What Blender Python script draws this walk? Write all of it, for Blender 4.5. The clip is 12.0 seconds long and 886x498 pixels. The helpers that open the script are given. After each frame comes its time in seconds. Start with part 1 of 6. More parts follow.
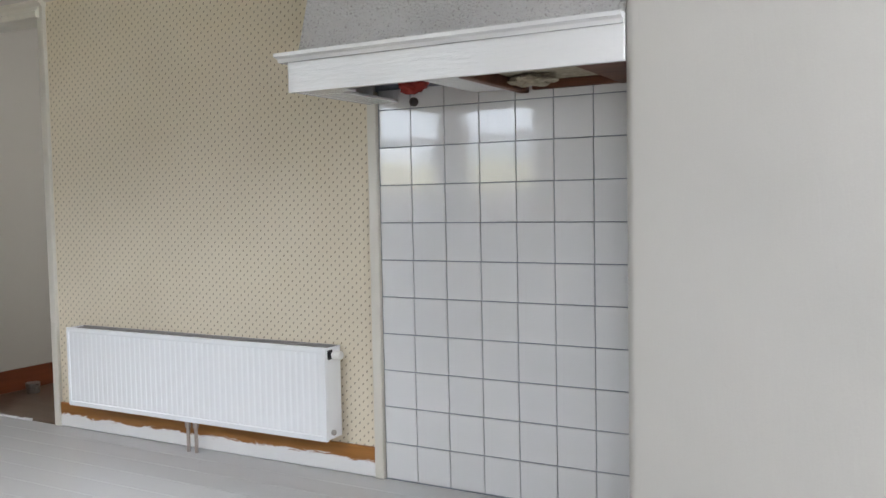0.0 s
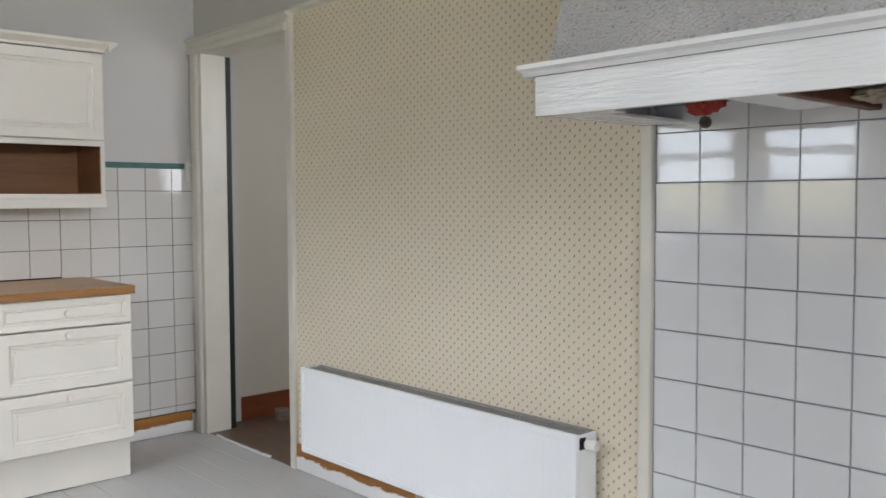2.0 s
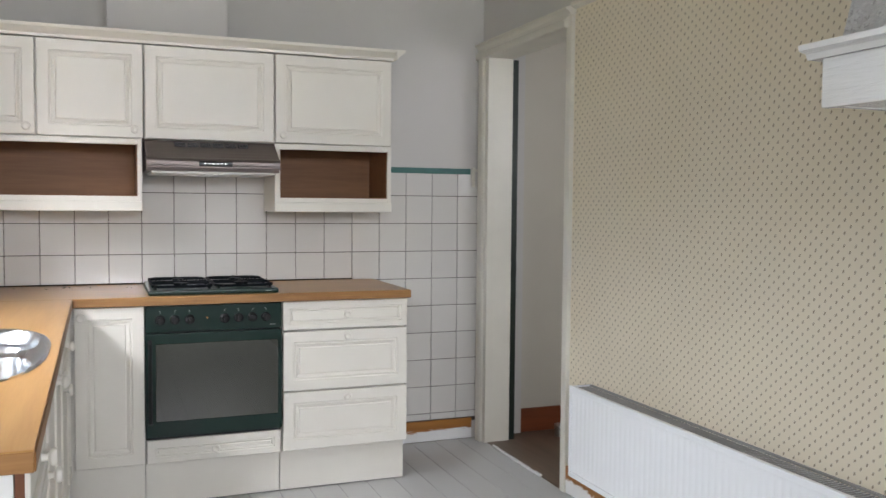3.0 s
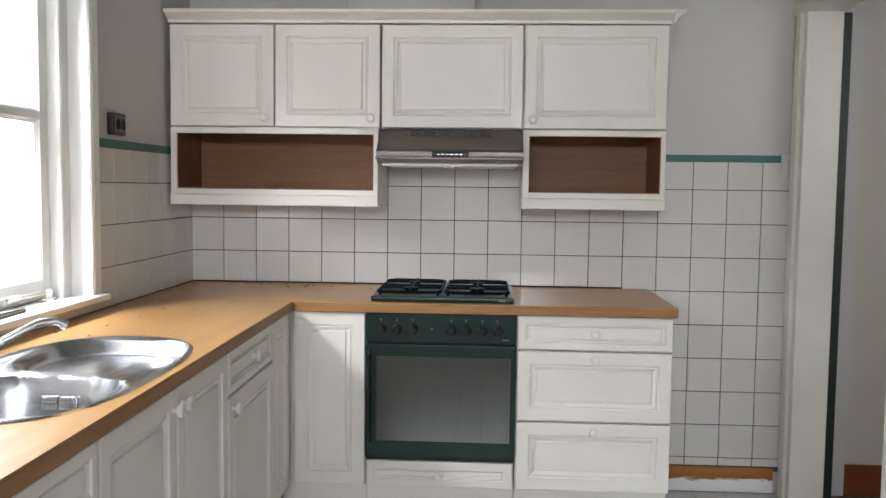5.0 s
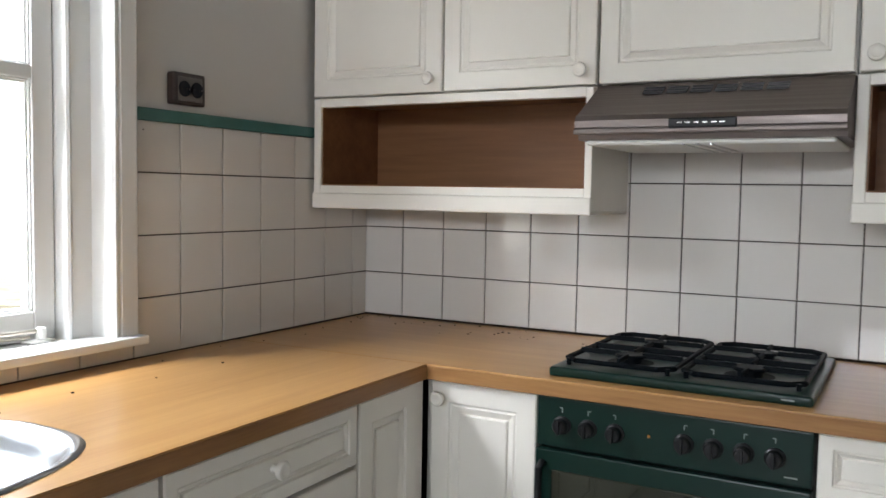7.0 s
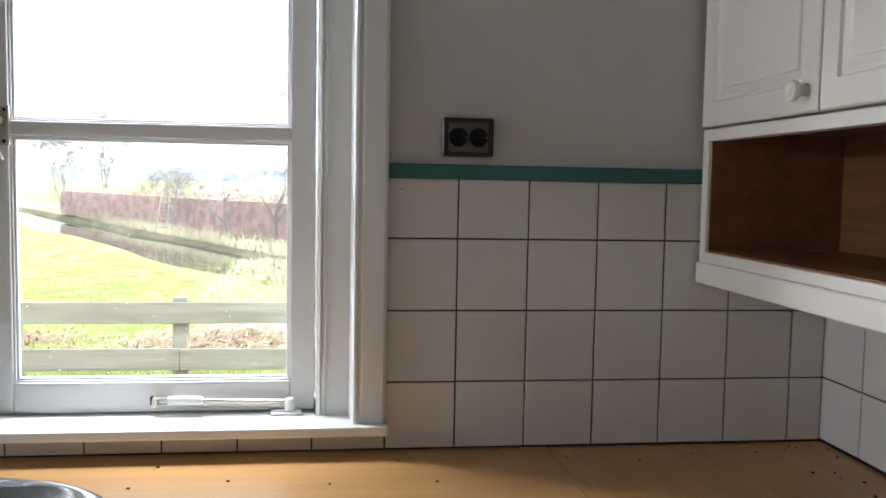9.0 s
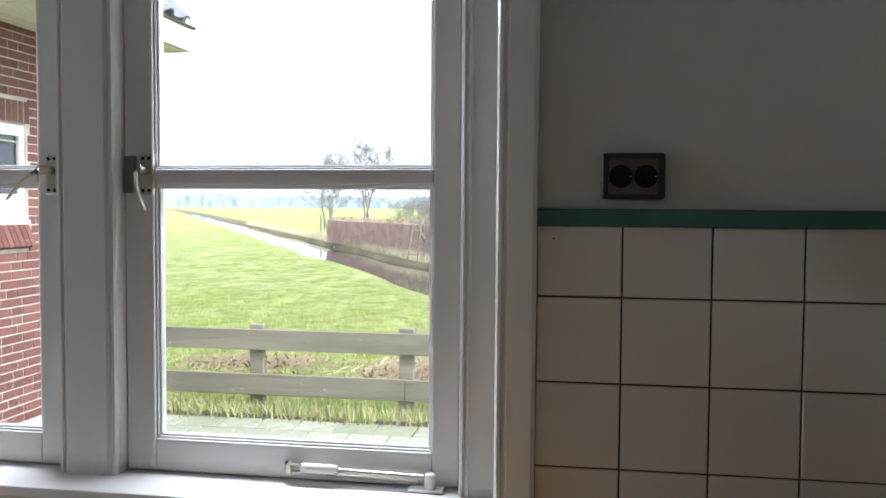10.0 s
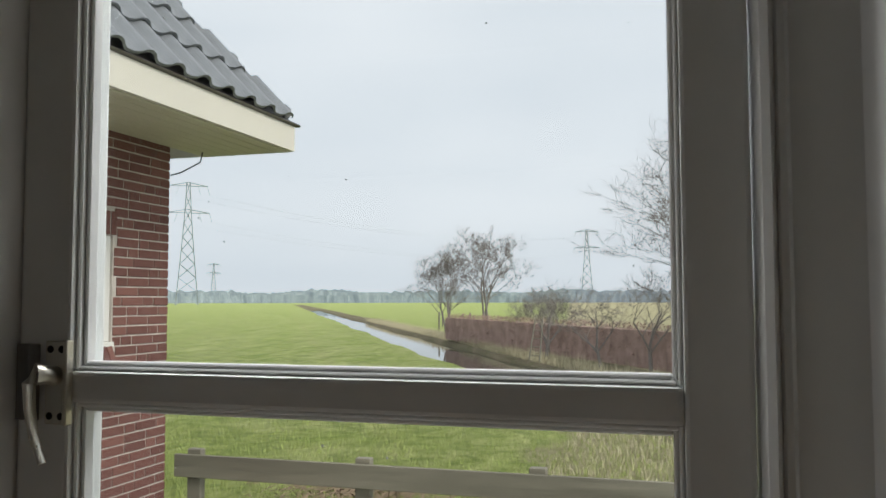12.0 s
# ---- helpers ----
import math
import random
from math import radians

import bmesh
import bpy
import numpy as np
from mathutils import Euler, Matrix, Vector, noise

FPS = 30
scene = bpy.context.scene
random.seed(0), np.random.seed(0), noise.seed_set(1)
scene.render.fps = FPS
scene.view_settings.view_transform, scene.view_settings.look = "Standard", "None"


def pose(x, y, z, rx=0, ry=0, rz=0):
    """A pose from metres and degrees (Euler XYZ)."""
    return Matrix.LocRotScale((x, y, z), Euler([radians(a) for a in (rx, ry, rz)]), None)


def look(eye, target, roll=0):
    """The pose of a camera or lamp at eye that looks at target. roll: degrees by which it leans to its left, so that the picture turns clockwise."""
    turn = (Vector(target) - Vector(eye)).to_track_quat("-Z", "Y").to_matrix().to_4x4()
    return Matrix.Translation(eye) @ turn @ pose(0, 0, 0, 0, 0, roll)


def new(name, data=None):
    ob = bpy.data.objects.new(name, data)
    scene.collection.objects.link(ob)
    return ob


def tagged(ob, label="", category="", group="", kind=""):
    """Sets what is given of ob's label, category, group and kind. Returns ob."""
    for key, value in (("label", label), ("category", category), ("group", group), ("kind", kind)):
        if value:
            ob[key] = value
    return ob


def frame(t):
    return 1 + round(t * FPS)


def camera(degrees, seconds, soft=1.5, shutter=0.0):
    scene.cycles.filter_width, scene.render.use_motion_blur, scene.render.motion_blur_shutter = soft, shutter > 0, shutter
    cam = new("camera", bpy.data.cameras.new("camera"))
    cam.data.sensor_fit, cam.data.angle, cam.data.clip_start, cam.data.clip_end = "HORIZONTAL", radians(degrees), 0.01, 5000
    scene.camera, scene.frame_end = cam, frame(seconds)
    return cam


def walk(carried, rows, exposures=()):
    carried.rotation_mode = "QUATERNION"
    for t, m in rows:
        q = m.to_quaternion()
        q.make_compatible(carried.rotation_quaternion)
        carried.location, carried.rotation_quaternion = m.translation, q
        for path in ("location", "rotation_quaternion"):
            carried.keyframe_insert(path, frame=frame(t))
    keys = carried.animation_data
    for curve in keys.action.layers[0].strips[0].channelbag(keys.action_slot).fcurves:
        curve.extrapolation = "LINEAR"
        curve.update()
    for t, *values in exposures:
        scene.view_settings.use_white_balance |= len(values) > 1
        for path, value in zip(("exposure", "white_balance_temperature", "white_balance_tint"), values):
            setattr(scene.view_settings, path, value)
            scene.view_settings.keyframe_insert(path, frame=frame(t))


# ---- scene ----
cam = camera(54.4, 12.0, shutter=0.12)
PATH = [
    (0, (-0.241, -4.995, 1.155), (1.507, -4.029, 1.042), -1.1),
    (0.5, (-0.089, -4.848, 1.192), (1.658, -3.881, 1.074), -0.7),
    (1, (0.054, -4.725, 1.208), (1.756, -3.681, 1.089), -0.6),
    (1.5, (0.245, -4.652, 1.237), (1.831, -3.437, 1.126), 0.1),
    (2, (0.421, -4.591, 1.32), (1.775, -3.123, 1.207), -0.2),
    (2.5, (0.553, -4.525, 1.301), (1.62, -2.836, 1.209), 0.3),
    (3, (0.76, -4.487, 1.33), (1.483, -2.625, 1.227), 0.5),
    (3.5, (0.965, -4.511, 1.345), (1.357, -2.553, 1.241), 0.9),
    (3.7, (1.01, -4.504, 1.345), (1.303, -2.528, 1.241), 0.8),
    (5.5, (1.466, -3.549, 1.38), (1.235, -1.568, 1.23), 0.8),
    (6, (1.527, -3.18, 1.344), (1.123, -1.226, 1.206), 0.8),
    (6.5, (1.626, -2.851, 1.341), (0.975, -0.965, 1.204), 0.6),
    (7, (1.647, -2.425, 1.337), (0.677, -0.679, 1.209), 1.0),
    (8.8, (1.818, -1.195, 1.48), (-0.136, -0.767, 1.325), 1.5),
    (9, (1.794, -1.105, 1.49), (-0.18, -0.85, 1.34), 1.05),
    (9.5, (1.702, -0.929, 1.523), (-0.291, -1.027, 1.394), 0.4),
    (10, (1.535, -0.909, 1.532), (-0.436, -1.232, 1.435), 0.4),
    (10.5, (1.288, -0.957, 1.565), (-0.651, -1.419, 1.507), 0.7),
    (11, (1.002, -1.004, 1.579), (-0.909, -1.542, 1.573), 0.4),
    (11.5, (0.783, -1.083, 1.606), (-1.112, -1.657, 1.668), -0.0),
    (12, (0.613, -1.173, 1.671), (-1.274, -1.755, 1.79), -0.1),
]
# ---- world and light ----
EXPOSURES = [(0.0, 1.72, 6380, 15), (3.0, 1.70, 6420, 15), (5.5, 1.60, 6380, 14), (7.2, 1.6, 6300, 13), (9.0, 1.12, 6150, 15), (10.0, 0.38, 6150, 16),
             (10.5, -0.15, 6200, 15), (11.0, -0.58, 6150, 14), (11.5, -0.78, 6250, 13), (12.0, -1.05, 6750, 13)]
walk(cam, [(t, look(e, g, r)) for t, e, g, r in PATH], EXPOSURES)

world = bpy.data.worlds.new("world")
scene.world = world
world.use_nodes = True
wn, wl = world.node_tree.nodes, world.node_tree.links
wn.clear()
sky = wn.new("ShaderNodeTexSky")
sky.sky_type, sky.sun_disc = "NISHITA", False
sky.sun_elevation, sky.sun_rotation = radians(42), radians(23)
sky.air_density, sky.dust_density = 1.0, 4.0
wco = wn.new("ShaderNodeTexCoord")
wmap = wn.new("ShaderNodeMapping")
wmap.inputs["Scale"].default_value = (1.0, 1.0, 5.0)
wnoise = wn.new("ShaderNodeTexNoise")
wnoise.inputs["Scale"].default_value, wnoise.inputs["Detail"].default_value = 1.6, 5.0
wramp = wn.new("ShaderNodeValToRGB")
wramp.color_ramp.elements[0].position, wramp.color_ramp.elements[0].color = 0.3, (19.5, 21.8, 24.0, 1)
wramp.color_ramp.elements[1].position, wramp.color_ramp.elements[1].color = 0.75, (24.5, 26.2, 27.8, 1)
wmix = wn.new("ShaderNodeMixRGB")
wmix.inputs[0].default_value = 0.88
wbg = wn.new("ShaderNodeBackground")
wbg.inputs["Strength"].default_value = 0.086
wout = wn.new("ShaderNodeOutputWorld")
wl.new(wco.outputs["Generated"], wmap.inputs["Vector"])
wl.new(wmap.outputs["Vector"], wnoise.inputs["Vector"])
wl.new(wnoise.outputs["Fac"], wramp.inputs[0])
wl.new(sky.outputs[0], wmix.inputs[1])
wl.new(wramp.outputs[0], wmix.inputs[2])
wl.new(wmix.outputs[0], wbg.inputs[0])
wl.new(wbg.outputs[0], wout.inputs[0])

sun = new("sun", bpy.data.lights.new("sun", "SUN"))
sun.data.energy, sun.data.angle, sun.data.color = 5.0, radians(20), (1.0, 0.96, 0.9)
sun.matrix_world = look((3, 7, 7), (0, 0, 0))


# an area lamp that adds sky-like light, with or without an opening behind it
def sky_fill_lamp(name, place, target, w, h, power):
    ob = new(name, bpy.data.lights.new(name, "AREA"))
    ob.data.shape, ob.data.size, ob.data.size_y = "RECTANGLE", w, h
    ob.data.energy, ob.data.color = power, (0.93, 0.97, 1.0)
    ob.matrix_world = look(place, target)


# added fill: the side room's back wall is solid here
sky_fill_lamp("sky_lamp_back", (-1.9, -7.40, 1.6), (-0.6, 0, 1.3), 2.0, 1.3, 10)
sky_fill_lamp("sky_lamp_side", (-3.1, -5.10, 1.74), (-3.1, -8, 1.4), 1.5, 0.6, 9)
# added fill before an invented high opening in the back wall
sky_fill_lamp("sky_lamp_high", (1.3, -7.44, 2.27), (1.4, -1.0, 0.6), 2.0, 0.5, 36)
# added fill before a solid wall, lifts the hearth and wallpaper
sky_fill_lamp("sky_lamp_far", (-4.12, -6.2, 1.5), (2.7, -2.4, 0.7), 1.9, 1.2, 30)
# outside, above the window head and out of view; boosts the sky's light
sky_fill_lamp("sky_lamp_window", (-0.55, -1.9, 2.42), (2.7, -2.5, 0.35), 1.7, 0.5, 70)
# added fill: the hall wall behind it has no window
sky_fill_lamp("sky_lamp_hall", (4.0, -2.17, 1.6), (4.0, 0, 1.3), 0.9, 1.2, 6)


# ---- materials ----
MATS = {}


class Mat:
    """A Principled material with a few node shortcuts."""

    def __init__(self, name, color=(0.8, 0.8, 0.8), rough=0.5, metal=0.0, spec=0.5):
        self.m = bpy.data.materials.new(name)
        self.m.use_nodes = True
        self.t = self.m.node_tree
        self.b = self.t.nodes["Principled BSDF"]
        self.b.inputs["Base Color"].default_value = (*color, 1)
        self.b.inputs["Roughness"].default_value = rough
        self.b.inputs["Metallic"].default_value = metal
        self.b.inputs["Specular IOR Level"].default_value = spec
        self.co = self.t.nodes.new("ShaderNodeTexCoord").outputs["Object"]
        MATS[name] = self.m

    def n(self, kind, **ins):
        node = self.t.nodes.new(kind)
        for k, v in ins.items():
            sock = node.inputs[k.replace("_", " ")]
            if isinstance(v, bpy.types.NodeSocket):
                self.t.links.new(v, sock)
            else:
                sock.default_value = v
        return node

    def scaled(self, s, turn=(0, 0, 0)):
        return self.n("ShaderNodeMapping", Vector=self.co, Scale=s, Rotation=turn).outputs[0]

    def noise(self, scale, detail=4.0, vec=None, rough=0.5, distort=0.0):
        return self.n("ShaderNodeTexNoise", Vector=vec or self.co, Scale=scale, Detail=detail, Roughness=rough, Distortion=distort).outputs["Fac"]

    def math(self, op, a, b=0.0, clamp=False):
        node = self.t.nodes.new("ShaderNodeMath")
        node.operation, node.use_clamp = op, clamp
        for i, v in enumerate((a, b)):
            if isinstance(v, bpy.types.NodeSocket):
                self.t.links.new(v, node.inputs[i])
            else:
                node.inputs[i].default_value = v
        return node.outputs[0]

    def ramp(self, fac, stops):
        node = self.n("ShaderNodeValToRGB", Fac=fac)
        els = node.color_ramp.elements
        while len(els) < len(stops):
            els.new(0.5)
        for e, (p, c) in zip(els, stops):
            e.position = p
            e.color = (*c, 1) if isinstance(c, tuple) else (c, c, c, 1)
        return node.outputs[0]

    def mix(self, fac, a, b, kind="MIX"):
        node = self.t.nodes.new("ShaderNodeMixRGB")
        node.blend_type = kind
        for i, v in enumerate((fac, a, b)):
            if isinstance(v, bpy.types.NodeSocket):
                self.t.links.new(v, node.inputs[i])
            else:
                node.inputs[i].default_value = (*v, 1) if isinstance(v, tuple) else v
        return node.outputs[0]

    def set(self, **ins):
        for k, v in ins.items():
            self.t.links.new(v, self.b.inputs[k.replace("_", " ")])
        return self

    def bump(self, height, strength=0.2, distance=0.002):
        self.t.links.new(self.n("ShaderNodeBump", Height=height, Strength=strength, Distance=distance).outputs[0], self.b.inputs["Normal"])
        return self.m


def vary(a, f):
    return tuple(c * f for c in a)


def painted(name, c, rough=0.4, dirt=0.06, scale=3.0, bump=0.15, brush=60, spec=0.5):
    m = Mat(name, c, rough, spec=spec)
    f = m.noise(scale, 5)
    m.set(Base_Color=m.ramp(f, [(0.3, vary(c, 1 - dirt)), (0.7, c)]))
    m.set(Roughness=m.ramp(m.noise(scale * 4, 3), [(0.2, rough * 0.96), (0.8, min(1, rough * 1.04))]))
    return m.bump(m.noise(brush, 3), bump, 0.001)


CABINET = painted("cabinet_paint", (0.80, 0.765, 0.695), 0.42, 0.05, 4, 0.08, 90)
TRIM = painted("trim_paint", (0.72, 0.69, 0.61), 0.35, 0.08, 5, 0.2, 50)
WINDOWPAINT = painted("window_paint", (0.77, 0.77, 0.75), 0.3, 0.03, 3, 0.05, 40)
_gw = Mat("gloss_white_paint", (0.74, 0.745, 0.74), 0.16, spec=0.9)
GLOSSWHITE = _gw.bump(_gw.math("ADD", _gw.noise(1, 4, _gw.scaled((90, 7, 90)), 0.6, 0.5), _gw.math("MULTIPLY", _gw.noise(16, 3), 0.7)), 0.55, 0.004)
PLASTER = painted("plaster", (0.60, 0.58, 0.555), 0.75, 0.06, 1.5, 0.25, 120, 0.3)
PIER = painted("pier_plaster", (0.60, 0.58, 0.54), 0.7, 0.06, 1.2, 0.0, 70, 0.3)
HALLWALL = painted("hall_wall_paint", (0.60, 0.565, 0.49), 0.7, 0.06, 1.5, 0.1, 80, 0.3)
# the ceiling is unseen; greyed so less light bounces onto the upper walls
CEILING = painted("dimmed_ceiling_paint", (0.42, 0.42, 0.41), 0.8, 0.04, 1.5, 0.1, 80, 0.2)
RADIATOR = painted("radiator_enamel", (0.84, 0.855, 0.87), 0.3, 0.02, 3, 0.02, 40)
TEAL = painted("teal_wood_paint", (0.045, 0.15, 0.135), 0.45, 0.2, 14, 0.3, 40)
BLACK = painted("black_plastic", (0.008, 0.008, 0.009), 0.4, 0.1, 20, 0.02, 90, 0.3)
GRILLE = painted("cast_iron_enamel", (0.003, 0.005, 0.007), 0.55, 0.2, 20, 0.1, 200, 0.12)
GREYTOP = painted("grey_radiator_grille", (0.30, 0.29, 0.28), 0.6, 0.1, 20, 0.02, 60)
BROWNPLASTIC = painted("dark_brown_plastic", (0.03, 0.018, 0.015), 0.35, 0.1, 20, 0.02, 90)
GREYBROWN = painted("grey_brown_plastic", (0.10, 0.085, 0.075), 0.4, 0.1, 20, 0.02, 90)
GREEN = painted("oven_green_enamel", (0.004, 0.020, 0.015), 0.3, 0.1, 8, 0.02, 60, 0.3)
GAPDARK = painted("dark_gap_beside_jamb", (0.01, 0.018, 0.012), 0.5, 0.2, 20, 0.1, 60)
GROUT = painted("grey_grout", (0.10, 0.09, 0.08), 0.85, 0.25, 20, 0.4, 300, 0.2)
HEARTHGROUT = painted("blue_grey_grout", (0.30, 0.34, 0.40), 0.85, 0.2, 20, 0.3, 300, 0.2)
SEAM = painted("grey_painted_seam", (0.07, 0.068, 0.062), 0.7, 0.3, 6, 0.2, 100, 0.2)
KEEPER = painted("grey_metal_keeper", (0.20, 0.19, 0.175), 0.4, 0.1, 20, 0.02, 90)
MORTAR = painted("light_mortar", (0.62, 0.57, 0.52), 0.9, 0.3, 12, 0.6, 200, 0.2)
PINKRAG = painted("red_rag_cloth", (0.34, 0.045, 0.035), 0.8, 0.4, 30, 0.8, 120, 0.2)
FOAM = painted("dry_expanding_foam", (0.50, 0.44, 0.33), 0.9, 0.4, 40, 0.8, 150, 0.2)
DIRT = painted("dark_crumbs", (0.03, 0.02, 0.015), 0.9, 0.3, 50, 0.5, 200, 0.2)
PVC = painted("white_pvc", (0.75, 0.74, 0.70), 0.4, 0.05, 5, 0.02, 60)
LETTER = painted("printed_marks", (0.28, 0.32, 0.31), 0.5, 0.02, 5, 0.0, 60)
SOCKETWELL = painted("dark_blue_plastic", (0.004, 0.005, 0.010), 0.5, 0.1, 20, 0.0, 60, 0.2)
AMBER = painted("amber_lamp_lens", (0.5, 0.2, 0.03), 0.3, 0.02, 5, 0.0, 60)


def make_tile(name, c, rough=0.07):
    m = Mat(name, c, rough, spec=0.9)
    r = m.n("ShaderNodeObjectInfo").outputs["Random"]
    m.set(Base_Color=m.ramp(r, [(0.0, vary(c, 0.95)), (1.0, c)]))
    m.set(Roughness=m.ramp(m.noise(12, 3), [(0.3, rough * 0.7), (0.75, rough * 1.6)]))
    return m.bump(m.noise(14, 2), 0.35, 0.0015)


TILE = make_tile("glazed_tile", (0.68, 0.66, 0.63), 0.07)
TILEWHITE = make_tile("white_glazed_tile", (0.76, 0.765, 0.77), 0.05)


def wood(name, dark, light, axis, rough=0.35, scale=1.0, plank=0.0):
    """Wood with its grain along an axis (0, 1, 2); plank: the width of glued staves, across."""
    m = Mat(name, light, rough, spec=0.35)
    s = [26 * scale] * 3
    s[axis] = 1.6 * scale
    v = m.scaled(tuple(s))
    g = m.noise(1.0, 5, v, 0.55, 0.25)
    fine = m.noise(6.0, 3, v, 0.6)
    mixed = m.math("ADD", m.math("MULTIPLY", g, 0.7), m.math("MULTIPLY", fine, 0.3))
    col = m.ramp(mixed, [(0.3, dark), (0.65, light)])
    blot = m.ramp(m.noise(1.2, 2), [(0.3, 0.93), (0.7, 1.0)])
    col = m.mix(1.0, col, blot, "MULTIPLY")
    m.set(Base_Color=col)
    return m.bump(fine, 0.03, 0.0005)


WORKTOP_Y = wood("beech_laminate_lengthwise", (0.42, 0.215, 0.072), (0.52, 0.295, 0.11), 1, 0.3)
WORKTOP_X = wood("beech_laminate_crosswise", (0.42, 0.215, 0.072), (0.52, 0.295, 0.11), 0, 0.3)
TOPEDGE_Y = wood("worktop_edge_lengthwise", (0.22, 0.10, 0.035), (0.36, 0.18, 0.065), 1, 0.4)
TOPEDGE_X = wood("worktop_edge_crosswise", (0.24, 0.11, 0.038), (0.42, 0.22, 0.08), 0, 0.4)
OAK = wood("oak_veneer", (0.17, 0.070, 0.026), (0.26, 0.120, 0.048), 0, 0.5, 0.6)
EDGEWOOD = wood("dark_edge_band", (0.12, 0.045, 0.02), (0.18, 0.07, 0.03), 2, 0.5)
HALLFLOOR = wood("worn_brown_floor_paint", (0.10, 0.065, 0.045), (0.17, 0.115, 0.08), 1, 0.35, 0.3)
REDWOOD = wood("red_brown_skirting_paint", (0.16, 0.045, 0.018), (0.24, 0.07, 0.028), 0, 0.4, 0.4)
FENCEWOOD = wood("weathered_fence_wood", (0.13, 0.12, 0.09), (0.31, 0.29, 0.23), 1, 0.85, 0.35)
OLDBEAM = wood("old_red_stained_beam", (0.07, 0.022, 0.010), (0.16, 0.058, 0.028), 1, 0.6)


def half_stripped(name, axis, line):
    """Orange-brown varnished wood on which white paint is left below an uneven brushed line."""
    m = Mat(name, (0.4, 0.2, 0.05), 0.4)
    v = m.scaled(tuple(2.5 if i == axis else 30 for i in range(3)))
    wood_c = m.ramp(m.noise(1, 5, v, 0.6, 0.4), [(0.3, (0.26, 0.10, 0.02)), (0.7, (0.40, 0.17, 0.035))])
    z = m.n("ShaderNodeSeparateXYZ", Vector=m.co).outputs["Z"]
    ragged = m.math("MULTIPLY", m.noise(5, 5, m.scaled(tuple(1.0 if i == axis else 3.0 for i in range(3))), 0.8, 1.6), 0.095)
    edge = m.math("ADD", z, ragged)
    fac = m.ramp(edge, [(line + 0.0, 1.0), (line + 0.004, 0.0)])
    col = m.mix(fac, wood_c, (0.80, 0.80, 0.79))
    m.set(Base_Color=col)
    return m.bump(m.math("ADD", fac, m.noise(60, 3)), 0.25, 0.002)


SKIRT_Y = half_stripped("half_stripped_skirting_long", 1, 0.112)
SKIRT_X = half_stripped("half_stripped_skirting_short", 0, 0.108)


def floor_paint():
    m = Mat("grey_floor_paint", (0.52, 0.52, 0.51), 0.25)
    r = m.n("ShaderNodeObjectInfo").outputs["Random"]
    base = m.ramp(m.noise(0.8, 3, None, 0.5), [(0.3, (0.50, 0.50, 0.49)), (0.7, (0.54, 0.54, 0.535))])
    m.set(Base_Color=m.mix(0.4, base, m.mix(r, (0.50, 0.50, 0.49), (0.54, 0.54, 0.53))))
    m.set(Roughness=m.ramp(m.noise(1.5, 2), [(0.2, 0.22), (0.8, 0.28)]))
    return m.m


FLOOR = floor_paint()


def wallpaper():
    m = Mat("cream_wallpaper", (0.55, 0.49, 0.38), 0.8, spec=0.2)
    sep = m.n("ShaderNodeSeparateXYZ", Vector=m.co)
    PU, PV = 0.0425, 0.037

    def spots(du, dv):
        u = m.math("SUBTRACT", m.math("FRACT", m.math("ADD", m.math("DIVIDE", sep.outputs["Y"], PU), du)), 0.5)
        w = m.math("SUBTRACT", m.math("FRACT", m.math("ADD", m.math("DIVIDE", sep.outputs["Z"], PV), dv)), 0.5)
        u, w = m.math("MULTIPLY", u, PU), m.math("MULTIPLY", w, PV)
        # a small leaning leaf
        lean = m.math("ADD", u, m.math("MULTIPLY", w, 0.35))
        a = m.math("DIVIDE", lean, 0.0030)
        b = m.math("DIVIDE", w, 0.0052)
        d = m.math("ADD", m.math("MULTIPLY", a, a), m.math("MULTIPLY", b, b))
        return m.math("LESS_THAN", m.math("ADD", d, m.math("MULTIPLY", m.noise(500, 1), 0.9)), 1.65)

    motif = m.math("MAXIMUM", spots(0.0, 0.0), spots(0.5, 0.5))
    base = m.ramp(m.noise(1.3, 4), [(0.3, (0.72, 0.64, 0.50)), (0.7, (0.79, 0.71, 0.565))])
    tint = m.mix(m.noise(110, 1), (0.13, 0.115, 0.085), (0.22, 0.13, 0.06))
    m.set(Base_Color=m.mix(m.math("MULTIPLY", motif, 0.68), base, tint))
    return m.bump(m.noise(260, 2), 0.1, 0.0006)


WALLPAPER = wallpaper()


def roughcast():
    m = Mat("white_roughcast", (0.62, 0.62, 0.60), 0.85, spec=0.2)
    a = m.n("ShaderNodeTexVoronoi", Vector=m.scaled((1, 1, 1.4)), Scale=88.0).outputs["Distance"]
    b = m.noise(64, 6, None, 0.75, 0.8)
    h = m.math("ADD", m.math("MULTIPLY", a, 0.8), b)
    # dark specks in the colour stand for shade in the small pits
    m.set(Base_Color=m.mix(m.ramp(m.noise(110, 3), [(0.30, 0.55), (0.42, 0.0)]), m.ramp(m.noise(3, 4), [(0.3, (0.48, 0.475, 0.46)), (0.7, (0.58, 0.575, 0.56))]), (0.20, 0.19, 0.175)))
    return m.bump(h, 0.9, 0.009)


ROUGHCAST = roughcast()


def stainless(name="stainless_steel", c=(0.55, 0.54, 0.52), rough=0.28, axis=0):
    m = Mat(name, c, rough, 1.0)
    v = m.scaled(tuple(3 if i == axis else 300 for i in range(3)))
    g = m.noise(1, 3, v)
    m.set(Roughness=m.ramp(g, [(0.3, rough * 0.8), (0.7, rough * 1.3)]))
    return m.bump(g, 0.03, 0.0005)


